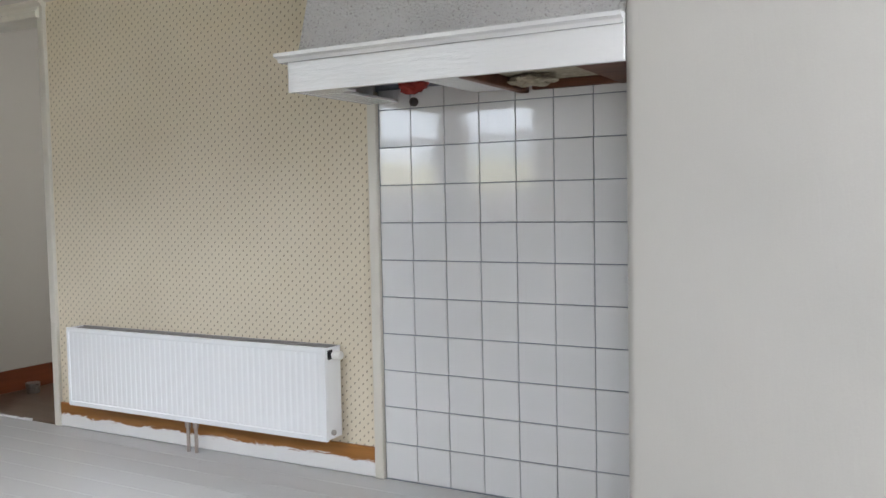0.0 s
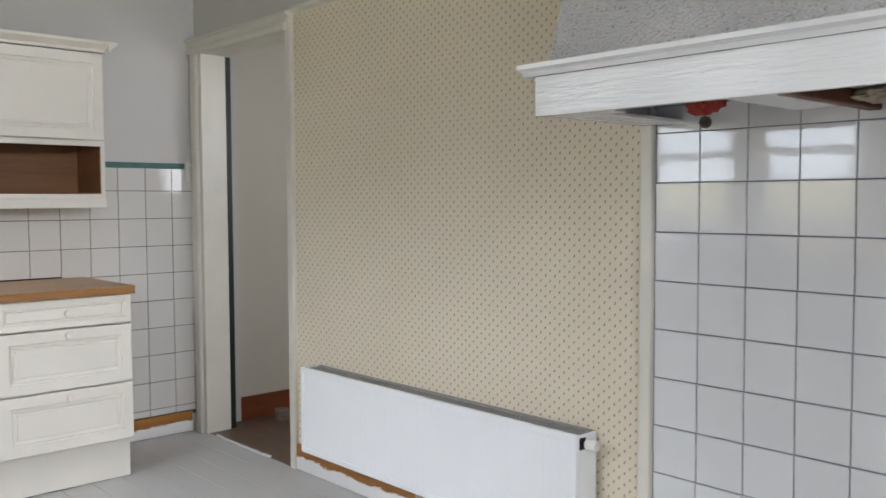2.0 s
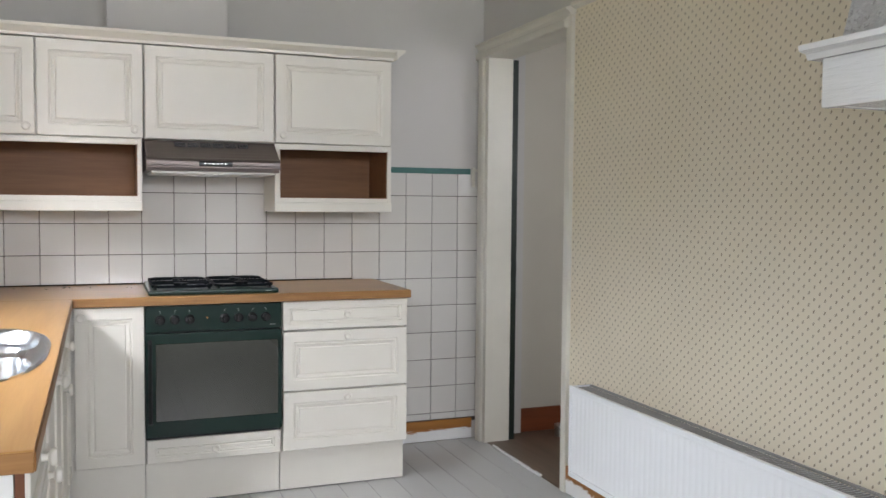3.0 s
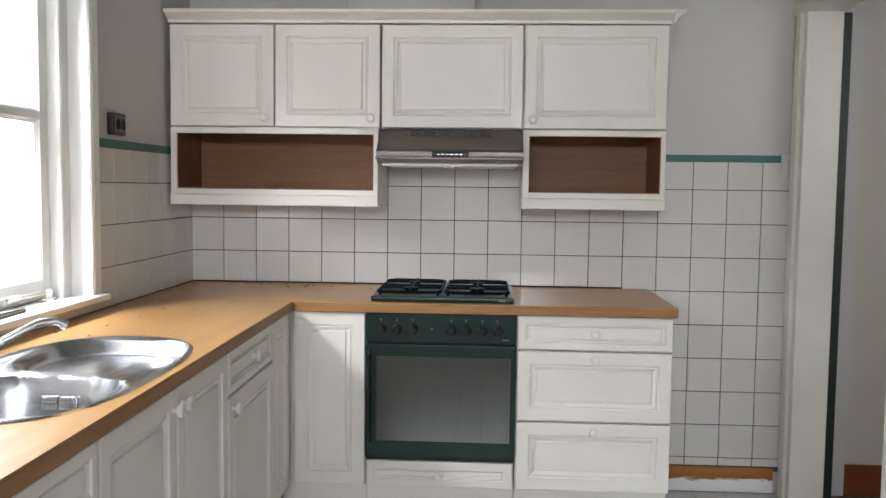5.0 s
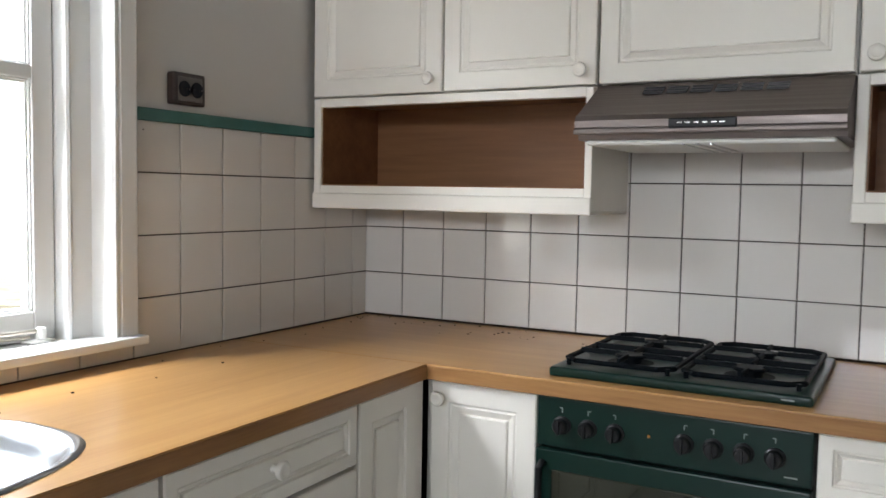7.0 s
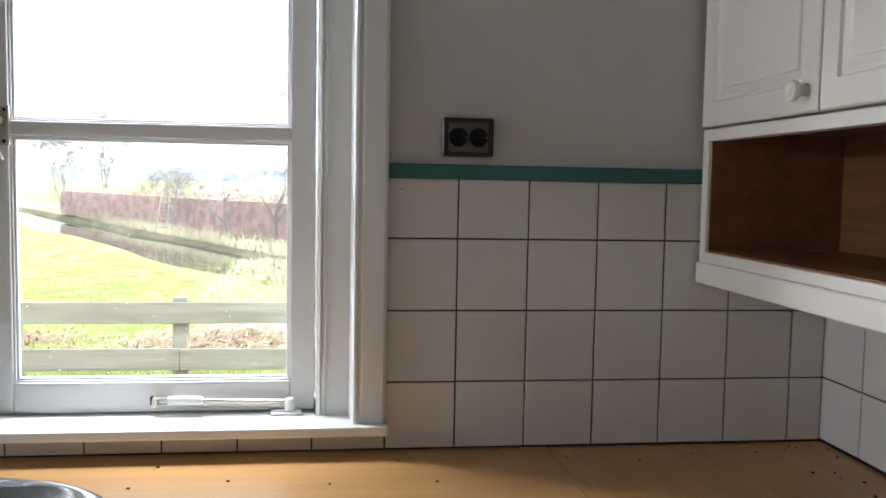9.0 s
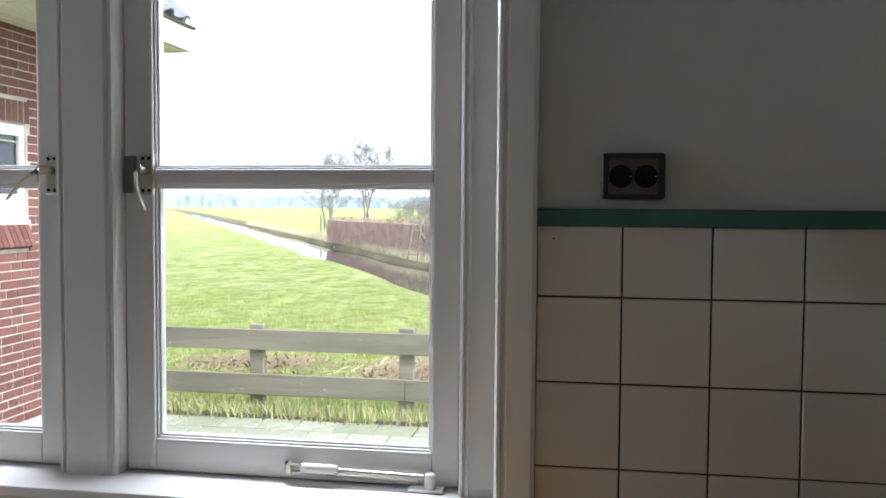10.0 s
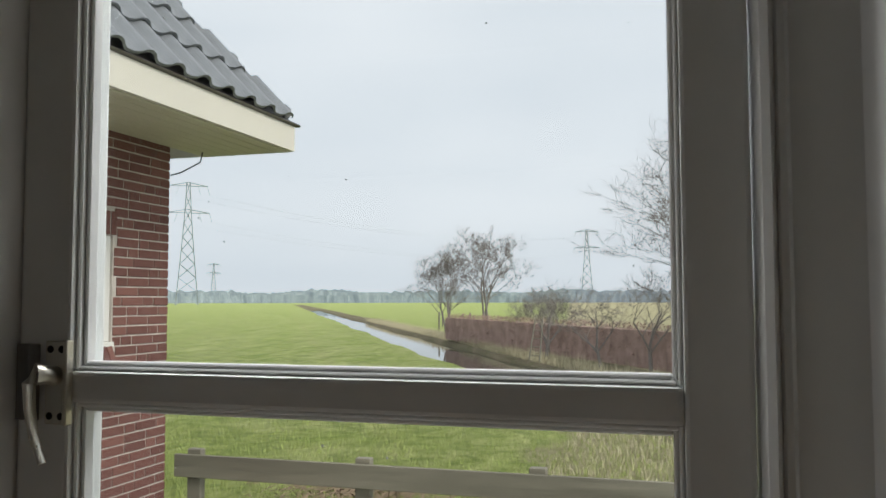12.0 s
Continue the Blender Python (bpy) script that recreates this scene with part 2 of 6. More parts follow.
STEEL = stainless()
SINKSTEEL = stainless("sink_steel", (0.52, 0.53, 0.55), 0.22, 1)
BROWNSTEEL = stainless("bronze_tinted_steel", (0.20, 0.17, 0.158), 0.46)
CHROME = stainless("chrome", (0.75, 0.76, 0.78), 0.08)
ALU = stainless("worn_aluminium_handle", (0.60, 0.56, 0.48), 0.32, 2)
COPPER = stainless("dull_copper_pipe", (0.50, 0.44, 0.40), 0.35, 2)
ZINC = stainless("weathered_zinc", (0.20, 0.19, 0.18), 0.5, 0)


def glass(name, c=(1, 1, 1)):
    m = bpy.data.materials.new(name)
    m.use_nodes = True
    t = m.node_tree
    t.nodes.clear()
    face = t.nodes.new("ShaderNodeLayerWeight")
    face.inputs["Blend"].default_value = 0.5
    power, fres = t.nodes.new("ShaderNodeMath"), t.nodes.new("ShaderNodeMath")
    power.operation, fres.operation = "POWER", "MULTIPLY_ADD"
    power.inputs[1].default_value = 5.0
    fres.inputs[1].default_value, fres.inputs[2].default_value = 0.9, 0.03
    t.links.new(face.outputs["Facing"], power.inputs[0])
    t.links.new(power.outputs[0], fres.inputs[0])
    tr, gl = t.nodes.new("ShaderNodeBsdfTransparent"), t.nodes.new("ShaderNodeBsdfGlossy")
    tr.inputs[0].default_value, gl.inputs["Roughness"].default_value = (*c, 1), 0.0
    mx, out = t.nodes.new("ShaderNodeMixShader"), t.nodes.new("ShaderNodeOutputMaterial")
    t.links.new(fres.outputs[0], mx.inputs[0])
    t.links.new(tr.outputs[0], mx.inputs[1])
    t.links.new(gl.outputs[0], mx.inputs[2])
    t.links.new(mx.outputs[0], out.inputs[0])
    return m


GLASS = glass("window_glass", (0.95, 0.97, 0.97))
OVENGLASS = Mat("dark_oven_glass", (0.020, 0.022, 0.014), 0.02, 0.0, 0.5).m
MATS["dark_oven_glass"].node_tree.nodes["Principled BSDF"].inputs["IOR"].default_value = 1.75


def brick():
    m = Mat("red_brown_brick", (0.2, 0.07, 0.05), 0.85, spec=0.2)
    r = m.n("ShaderNodeObjectInfo").outputs["Random"]
    c = m.ramp(r, [(0.0, (0.12, 0.052, 0.045)), (0.5, (0.18, 0.080, 0.067)), (1.0, (0.25, 0.115, 0.095))])
    c = m.mix(0.45, c, m.ramp(m.noise(22, 5, None, 0.7), [(0.3, (0.11, 0.05, 0.045)), (0.7, (0.27, 0.14, 0.12))]))
    m.set(Base_Color=c)
    return m.bump(m.noise(90, 5, None, 0.7), 0.5, 0.003)


BRICK = brick()


def paver_mat():
    m = Mat("mossy_concrete_paver", (0.3, 0.3, 0.26), 0.9, spec=0.2)
    r = m.n("ShaderNodeObjectInfo").outputs["Random"]
    c = m.ramp(r, [(0.0, (0.27, 0.28, 0.22)), (1.0, (0.38, 0.38, 0.33))])
    moss = m.ramp(m.noise(9, 5, None, 0.7), [(0.42, 0.0), (0.62, 1.0)])
    m.set(Base_Color=m.mix(m.math("MULTIPLY", moss, 0.6), c, (0.20, 0.26, 0.10)))
    return m.bump(m.noise(70, 5, None, 0.7), 0.4, 0.003)


PAVER = paver_mat()


def ground_mat(name, a, b, c, scale=1.0, more=None):
    m = Mat(name, a, 0.95, spec=0.1)
    f = m.noise(0.22 * scale, 8, None, 0.7)
    g = m.noise(2.2 * scale, 6, m.scaled((1, 0.6, 1)), 0.75, 0.6)
    k = m.noise(0.9 * scale, 5, m.scaled((0.25, 1, 1), (0, 0, 0.5)), 0.7)
    col = m.ramp(f, [(0.38, a), (0.60, b)])
    col = m.mix(m.ramp(g, [(0.44, 0.0), (0.60, 0.8)]), col, c)
    m.set(Base_Color=m.mix(m.ramp(k, [(0.50, 0.0), (0.68, 0.6)]), col, vary(b, 1.25)))
    if more:
        more(m)
    return m.bump(m.noise(9 * scale, 6, None, 0.8), 1.0, 0.12)


def worn_meadow(m):
    """Adds faint wheel tracks and a patch of dead tan grass past the end of the ditch."""
    at = m.n("ShaderNodeSeparateXYZ", Vector=m.co)
    x, y = at.outputs["X"], at.outputs["Y"]
    base = m.b.inputs["Base Color"].links[0].from_socket
    wob = m.math("MULTIPLY", m.math("SUBTRACT", m.noise(0.5, 5, None, 0.6), 0.5), 3.2)
    side = m.math("ADD", m.math("SUBTRACT", y, m.math("MULTIPLY", x, 0.155)), wob)
    near = m.math("MULTIPLY", m.ramp(m.math("MULTIPLY", m.math("ADD", side, 2.6), 0.5, True), [(0.45, 0.0), (0.62, 1.0)]),
                  m.math("LESS_THAN", m.math("ADD", x, wob), -7.2))
    tan = m.ramp(m.noise(6, 5, None, 0.7), [(0.3, (0.28, 0.24, 0.14)), (0.6, (0.56, 0.49, 0.33)), (0.75, (0.36, 0.38, 0.15))])
    along = m.math("ADD", m.math("MULTIPLY", x, -0.463), m.math("MULTIPLY", y, 0.886))
    wave = m.math("ABSOLUTE", m.math("SINE", m.math("ADD", m.math("MULTIPLY", along, 0.55), m.math("MULTIPLY", wob, 0.12))))
    tracks = m.math("MULTIPLY", m.ramp(wave, [(0.0, 1.0), (0.13, 0.0)]), 0.45)
    col = m.mix(tracks, base, (0.50, 0.50, 0.22))
    tufts = m.ramp(m.noise(2.6, 5, m.scaled((0.7, 1, 1)), 0.75, 0.8), [(0.40, 1.0), (0.52, 0.0)])
    col = m.mix(m.math("MULTIPLY", tufts, 0.6), col, (0.16, 0.24, 0.06))
    m.set(Base_Color=m.mix(m.math("MULTIPLY", near, 0.85), col, tan))
    return m.m


MEADOW = ground_mat("meadow_grass", (0.43, 0.52, 0.15), (0.60, 0.62, 0.28), (0.23, 0.31, 0.08), 2.2, worn_meadow)
MUD = ground_mat("muddy_bank", (0.20, 0.16, 0.115), (0.30, 0.25, 0.18), (0.15, 0.17, 0.07), 2.0)
BLADE = painted("grass_blades", (0.42, 0.50, 0.16), 0.8, 0.35, 3, 0.0, 60, 0.2)
DRYBLADE = painted("dry_grass_blades", (0.72, 0.65, 0.44), 0.85, 0.3, 3, 0.0, 60, 0.2)
BROWNSTALK = painted("brown_dead_stalks", (0.34, 0.25, 0.17), 0.9, 0.4, 6, 0.0, 60, 0.2)
SOIL = painted("dark_crumbly_soil", (0.13, 0.11, 0.085), 0.95, 0.5, 30, 0.8, 160, 0.1)
GRAVEL = painted("pale_grey_gravel", (0.30, 0.295, 0.28), 0.85, 0.5, 40, 0.2, 120, 0.2)
BARK = painted("grey_brown_bark", (0.30, 0.27, 0.25), 0.9, 0.3, 8, 0.4, 60, 0.2)
HEDGE = painted("winter_beech_hedge", (0.52, 0.36, 0.31), 0.9, 0.45, 3, 0.6, 30, 0.2)
# distance haze is mixed into the woods' own colour as pale blue-grey
_fw = Mat("haze_tinted_far_woods", (0.34, 0.39, 0.46), 0.95, spec=0.1)
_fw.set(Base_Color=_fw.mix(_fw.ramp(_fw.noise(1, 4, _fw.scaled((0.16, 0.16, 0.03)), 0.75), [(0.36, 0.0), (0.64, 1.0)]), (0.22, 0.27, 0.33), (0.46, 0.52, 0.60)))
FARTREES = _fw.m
ROOFTILE = painted("grey_glazed_roof_tile", (0.22, 0.235, 0.25), 0.35, 0.3, 6, 0.25, 60)
FASCIA = painted("cream_fascia_paint", (0.74, 0.71, 0.62), 0.5, 0.06, 3, 0.05, 60)
SOFFIT = painted("cream_soffit_boards", (0.66, 0.63, 0.52), 0.6, 0.1, 3, 0.05, 60)
PYLON = painted("galvanised_lattice_steel", (0.36, 0.40, 0.43), 0.6, 0.1, 3, 0.0, 60)
FARGLASS = Mat("dim_far_window_glass", (0.03, 0.035, 0.04), 0.06, 0.0, 0.8).m


def water_mat():
    m = Mat("ditch_water", (0.03, 0.035, 0.03), 0.03, 0.0, 0.5)
    return m.bump(m.noise(3.0, 3), 0.05, 0.01)


WATER = water_mat()


# ---- mesh helpers ----
def where(ob):
    p = Vector((0, 0, 0))
    while ob is not None:
        p += ob.location
        ob = ob.parent
    return p


def mesh_of(name, bm, mat, shift=Vector((0, 0, 0)), smooth=False):
    bm.normal_update()
    me = bpy.data.meshes.new(name)
    bm.to_mesh(me)
    bm.free()
    me.transform(Matrix.Translation(-shift))
    if smooth:
        me.shade_smooth()
        me.set_sharp_from_angle(angle=radians(38))
    me.materials.append(mat)
    return me


def thing(name, place, label, category, group=""):
    ob = new(name)
    ob.location = place
    ob.empty_display_size = 0.05
    return tagged(ob, label, category, group)


def part(name, bm, mat, parent, label="", smooth=False, kind=""):
    """Links a bmesh in world coordinates as one mesh under a thing or part."""
    ob = new(name, mesh_of(name, bm, mat, where(parent), smooth))
    ob.parent = parent
    return tagged(ob, label, kind=kind)


def solo(name, bm, mat, place, label="", category="", group="", kind="", smooth=False):
    ob = new(name, mesh_of(name, bm, mat, Vector(place), smooth))
    ob.location = place
    return tagged(ob, label, category, group, kind)


def bx(bm, x0, x1, y0, y1, z0, z1, bev=0.0, seg=1, m=None):
    """A box from corner to corner, with bevelled edges."""
    c = Vector(((x0 + x1) / 2, (y0 + y1) / 2, (z0 + z1) / 2))
    mat = Matrix.Translation(c) @ Matrix.Diagonal((abs(x1 - x0), abs(y1 - y0), abs(z1 - z0), 1))
    made = bmesh.ops.create_cube(bm, size=1.0, matrix=mat)["verts"]
    if bev > 0:
        edges = list({e for v in made for e in v.link_edges})
        got = bmesh.ops.bevel(bm, geom=edges, offset=bev, segments=seg, affect="EDGES", profile=0.6)
        made = list(set(got["verts"]) | {v for v in made if v.is_valid})
    if m is not None:
        bmesh.ops.transform(bm, matrix=m, verts=[v for v in made if v.is_valid])
    return made


def box(x0, x1, y0, y1, z0, z1, bev=0.0, seg=1):
    bm = bmesh.new()
    bx(bm, x0, x1, y0, y1, z0, z1, bev, seg)
    return bm


def rings(bm, w, h, steps, m, back=0.0):
    """A panel of w by h in x and z, its face stepping by (inset, height): height goes out along -y."""
    loops = []
    for inset, out in [(steps[0][0], back)] + list(steps):
        loops.append([bm.verts.new(m @ Vector((x, -out, z))) for x, z in
                      ((inset, inset), (w - inset, inset), (w - inset, h - inset), (inset, h - inset))])
    for a, b in zip(loops, loops[1:]):
        for i in range(4):
            bm.faces.new((a[i], a[(i + 1) % 4], b[(i + 1) % 4], b[i]))
    bm.faces.new(loops[-1])
    bm.faces.new(list(reversed(loops[0])))


def lathe(bm, profile, m, seg=20):
    loops = []
    for r, z in profile:
        if r < 1e-5:
            loops.append([bm.verts.new(m @ Vector((0, 0, z)))])
        else:
            loops.append([bm.verts.new(m @ Vector((r * math.cos(2 * math.pi * i / seg), r * math.sin(2 * math.pi * i / seg), z))) for i in range(seg)])
    for a, b in zip(loops, loops[1:]):
        for i in range(seg):
            j = (i + 1) % seg
            if len(a) == 1 and len(b) > 1:
                bm.faces.new((a[0], b[i], b[j]))
            elif len(b) == 1 and len(a) > 1:
                bm.faces.new((a[i], a[j], b[0]))
            elif len(a) > 1:
                bm.faces.new((a[i], a[j], b[j], b[i]))
    bmesh.ops.recalc_face_normals(bm, faces=bm.faces)


def tube(bm, pts, radii, seg=10, cap=True):
    """A round bar along points; radii: one number, or one a point."""
    pts = [Vector(p) for p in pts]
    if not hasattr(radii, "__len__"):
        radii = [radii] * len(pts)
    loops, side = [], None
    for i, p in enumerate(pts):
        d = (pts[min(i + 1, len(pts) - 1)] - pts[max(i - 1, 0)]).normalized()
        if side is None:
            side = d.orthogonal().normalized()
        side = (side - d * side.dot(d)).normalized()
        up = d.cross(side)
        loops.append([bm.verts.new(p + (side * math.cos(2 * math.pi * k / seg) + up * math.sin(2 * math.pi * k / seg)) * radii[i]) for k in range(seg)])
    for a, b in zip(loops, loops[1:]):
        for k in range(seg):
            bm.faces.new((a[k], a[(k + 1) % seg], b[(k + 1) % seg], b[k]))
    if cap:
        bm.faces.new(list(reversed(loops[0])))
        bm.faces.new(loops[-1])


def prism(bm, outline, axis, a, b):
    """Pulls an outline along an axis from a to b; the outline gives the two other coordinates in x, y, z order."""
    def put(p, v):
        q = list(p)
        q.insert(axis, v)
        return bm.verts.new(q)
    lo, hi = [put(p, a) for p in outline], [put(p, b) for p in outline]
    n = len(outline)
    for i in range(n):
        bm.faces.new((lo[i], lo[(i + 1) % n], hi[(i + 1) % n], hi[i]))
    bm.faces.new(list(reversed(lo)))
    bm.faces.new(hi)
    bmesh.ops.recalc_face_normals(bm, faces=bm.faces)


def extruded(outline, axis, a, b):
    bm = bmesh.new()
    prism(bm, outline, axis, a, b)
    return bm


ACROSS = Matrix.Identity(4)                       # panels that face the room from the cooker wall
ALONG = Matrix.Rotation(radians(90), 4, "Z")      # panels that face the room from the window wall

# ---- the setting ----
XR = 2.735          # plane of the papered wall
XP = 2.20           # plane of the plastered pier and the mantel front
TOP = 2.75
TP = 0.152          # pitch of the tiles
K0 = 0.16           # height of the lowest full joint on the kitchen walls
WTOP = 0.926         # worktop


def setting(name, bm, mat, label, smooth=False):
    return solo(name, bm, mat, (0, 0, 0), label, kind="structure", smooth=smooth)


bm = bmesh.new()
bx(bm, -0.30, XR + 0.12, -7.5, 0.0, -0.10, -0.0025)
bx(bm, -4.22, -0.30, -7.5, -5.08, -0.10, -0.0025)
floor = setting("floor", bm, SEAM, "grey-painted wooden floorboards with dark joints")
bm = bmesh.new()
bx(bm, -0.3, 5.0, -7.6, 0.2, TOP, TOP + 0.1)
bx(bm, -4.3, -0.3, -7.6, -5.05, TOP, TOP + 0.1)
ceiling = setting("ceiling", bm, CEILING, "plain unseen ceiling, its grey set to cut bounced light")
wall_cooker = setting("wall_cooker", box(-0.3, 3.0, 0.0, 0.15, -0.1, TOP), PLASTER, "grey-white plastered kitchen wall above glazed tiles")

WY0, WY1, WZ0, WZ1 = -2.73, -1.06, 0.965, 2.13      # the window's opening
bm = bmesh.new()
bx(bm, -0.30, 0, WY1, 0, -0.1, TOP)
bx(bm, -0.30, 0, -4.60, WY0, -0.1, TOP)
bx(bm, -0.30, 0, WY0, WY1, -0.1, WZ0)
bx(bm, -0.30, 0, WY0, WY1, WZ1, TOP)
bx(bm, -0.30, 0, -7.3, -4.60, 2.2, TOP)
bx(bm, -0.30, 0, -7.5, -7.3, -0.1, TOP)
wall_window = setting("wall_window", bm, PLASTER, "grey-white plastered wall round a double window")
bm = bmesh.new()
bx(bm, -4.3, -3.95, -5.08, -5.05, -0.1, TOP)
bx(bm, -2.35, -0.3, -5.08, -5.05, -0.1, TOP)
bx(bm, -3.95, -2.35, -5.08, -5.05, -0.1, 1.40)
bx(bm, -3.95, -2.35, -5.08, -5.05, 2.085, TOP)
bx(bm, -4.3, -4.22, -7.5, -5.08, -0.1, TOP)
bx(bm, -0.34, -0.302, -5.04, -4.58, -0.1, TOP)
setting("wall_side", bm, PLASTER, "plain plastered walls of the side room")
# unseen wall; its high opening is invented to let fill light in
bm = bmesh.new()
bx(bm, -4.3, 0.0, -7.6, -7.5, -0.1, TOP)
bx(bm, 2.4, 5.0, -7.6, -7.5, -0.1, TOP)
bx(bm, 0.0, 2.4, -7.6, -7.5, -0.1, 1.9)
bx(bm, 0.0, 2.4, -7.6, -7.5, 2.6, TOP)
setting("wall_back", bm, PLASTER, "unseen plain back wall with an opening added to let light in")

DY0, DY1, DZ = -0.985, -0.14, 2.135                   # the doorway
bm = bmesh.new()
bx(bm, XR, XR + 0.14, -3.02, DY0, -0.1, 2.235)
setting("wall_papered", bm, WALLPAPER, "cream wallpaper with small staggered grey-brown leaf sprigs")
bm = bmesh.new()
bx(bm, XR + 0.002, XR + 0.14, -3.02, 0.0, 2.235, TOP)
bx(bm, XR + 0.002, XR + 0.14, DY0, 0.0, DZ + 0.02, 2.235)
bx(bm, XR + 0.002, XR + 0.12, -0.103, 0.0, -0.1, DZ + 0.02)
setting("wall_over_door", bm, PLASTER, "grey-white plaster above the doorway and wallpaper")
wall_hearth = setting("wall_hearth", box(XR + 0.006, XR + 0.14, -4.26, -3.02, -0.1, TOP), HEARTHGROUT, "hearth recess wall with grey joints behind white tiles")

# the plastered pier, its long corner rounded
bm = bmesh.new()
R = 0.03
outline = [(XR + 0.14, -4.25)] + [(XP + R - R * math.sin(a), -4.25 - R + R * math.cos(a)) for a in [radians(d) for d in range(0, 91, 15)]] + [(XP, -7.5), (XR + 0.14, -7.5)]
prism(bm, outline, 2, -0.1, TOP)
pm = Mat("uneven_pier_plaster", (0.60, 0.58, 0.54), 0.65, spec=0.3)
pm.set(Base_Color=pm.ramp(pm.noise(0.9, 5), [(0.3, (0.44, 0.43, 0.40)), (0.7, (0.51, 0.495, 0.46))]))
relief = pm.math("ADD", pm.math("MULTIPLY", pm.noise(1, 5, pm.scaled((30, 30, 6)), 0.65, 1.0), 1.0), pm.math("MULTIPLY", pm.noise(160, 3), 0.25))
pm.bump(relief, 0.28, 0.004)
setting("wall_pier", bm, pm.m, "bare grey-white plaster pier with trowel marks and a rounded corner", True)

# hall behind the doorway
setting("floor_hall", box(XR + 0.0, 5.0, -2.2, 0.06, -0.1, -0.004), HALLFLOOR, "worn brown painted hall floor")
setting("wall_hall_left", box(2.902, 5.0, 0.03, 0.2, -0.1, TOP), HALLWALL, "plain cream hall wall")
setting("wall_hall_end", box(4.6, 4.7, -2.2, 0.03, -0.1, TOP), HALLWALL, "plain cream hall end wall")
setting("wall_hall_right", box(XR + 0.14, 5.0, -2.3, -2.2, -0.1, TOP), HALLWALL, "plain cream hall side wall")
setting("baseboard_hall", box(2.9, 4.6, 0.012, 0.03, -0.004, 0.135, 0.003), REDWOOD, "red-brown painted hall baseboard")

# baseboards, half stripped of their paint
setting("baseboard_papered", box(XR - 0.016, XR, -3.017, -1.03, 0.0035, 0.128, 0.003), SKIRT_Y, "orange-brown baseboard with brushed white paint remains")
setting("baseboard_cooker", box(2.09, 2.68, -0.016, 0.0, 0.0035, 0.118, 0.003), SKIRT_X, "orange-brown baseboard with brushed white paint remains")
bm = bmesh.new()
bx(bm, XR - 0.022, XR + 0.004, -3.060, -3.018, 0.0, 1.60, 0.003)
setting("trim_hearth", bm, TRIM, "white painted corner strip beside the hearth tiles")
setting("trim_paper_edge", box(XR - 0.022, XR, -1.03, DY0, 0.0, 2.235, 0.003), TRIM, "cream painted edge strip between wallpaper and doorway")
setting("trim_rail", extruded([(XR - 0.03, 2.225), (XR - 0.03, 2.24), (XR, 2.25), (XR, 2.215), (XR - 0.012, 2.215)], 1, -3.05, -1.036), TRIM, "slim cream picture rail above wallpaper")

# ---- door casing ----
door_1 = thing("door_1", (XR, -0.5, 0), "cream painted door casing round an open doorway", "door frame")
door_1["kind"] = "structure"
del door_1["category"]
CX = XR - 0.045
part("casing_post", extruded([(XR, 0.0), (CX + 0.02, 0.0), (CX + 0.012, -0.012), (CX + 0.012, -0.035), (CX, -0.042), (CX, -0.098), (CX + 0.008, -0.104), (XR, -0.104)], 2, 0, 2.14), TRIM, door_1)
part("jamb", box(XR - 0.03, XR + 0.122, DY1, -0.104, 0, DZ + 0.02, 0.003), TRIM, door_1)
# the narrow gap's darkness is put into this strip's colour
part("door_edge", box(XR + 0.125, XR + 0.165, DY1 + 0.02, 0.026, 0.0, DZ, 0.002), GAPDARK, door_1, "near-black strip that stands for the dark gap beside the jamb")
part("jamb", box(XR - 0.002, XR + 0.14, DY0 - 0.001, DY0 + 0.014, 0, DZ, 0.003), TRIM, door_1)
part("lintel", box(XR - 0.02, XR + 0.122, DY0, DY1, DZ, DZ + 0.025, 0.002), TRIM, door_1)
part("head_casing", extruded([(XR, 2.136), (CX + 0.005, 2.136), (CX, 2.142), (CX, 2.168), (CX + 0.012, 2.176), (CX + 0.012, 2.192), (XR, 2.192)], 1, -1.006, 0.0), TRIM, door_1)
part("cornice", extruded([(XR, 2.192), (XR - 0.030, 2.193), (XR - 0.040, 2.206), (XR - 0.052, 2.212), (XR - 0.052, 2.222), (XR, 2.226)], 1, -1.035, 0.0), TRIM, door_1, "moulded cornice board")
part("threshold", box(XR - 0.01, XR + 0.15, DY0 + 0.014, DY1, -0.004, 0.004, 0.002), HALLFLOOR, door_1, "worn brown threshold")
bm = bmesh.new()
for i in range(9):
    y = -0.25 - i * 0.062
    bx(bm, XR - 0.022 + random.uniform(-0.004, 0.004), XR - 0.004, y - 0.036, y + 0.03, 0.0, 0.011 + random.uniform(-0.003, 0.003), 0.003)
part("paint_remains", bm, GLOSSWHITE, door_1, "chipped white paint left along the threshold")
hinge = thing("hinge_pin", (2.70, -0.01, 1.50), "small cream painted hinge hook on the door casing", "hinge")
bm = bmesh.new()
bx(bm, 2.668, 2.688, -0.012, -0.001, 1.43, 1.54, 0.002)
tube(bm, [(2.67, -0.02, 1.44), (2.67, -0.02, 1.535)], 0.006)
bx(bm, 2.67, 2.70, -0.026, -0.014, 1.515, 1.53, 0.002)
part("plate", bm, TRIM, hinge)

# ---- window ----
window_1 = thing("window_1", (0, -1.9, WZ0), "white painted double casement window", "window")
window_1["kind"] = "structure"
del window_1["category"]


def upright(outline, z0, z1):
    return extruded(outline, 2, z0, z1)


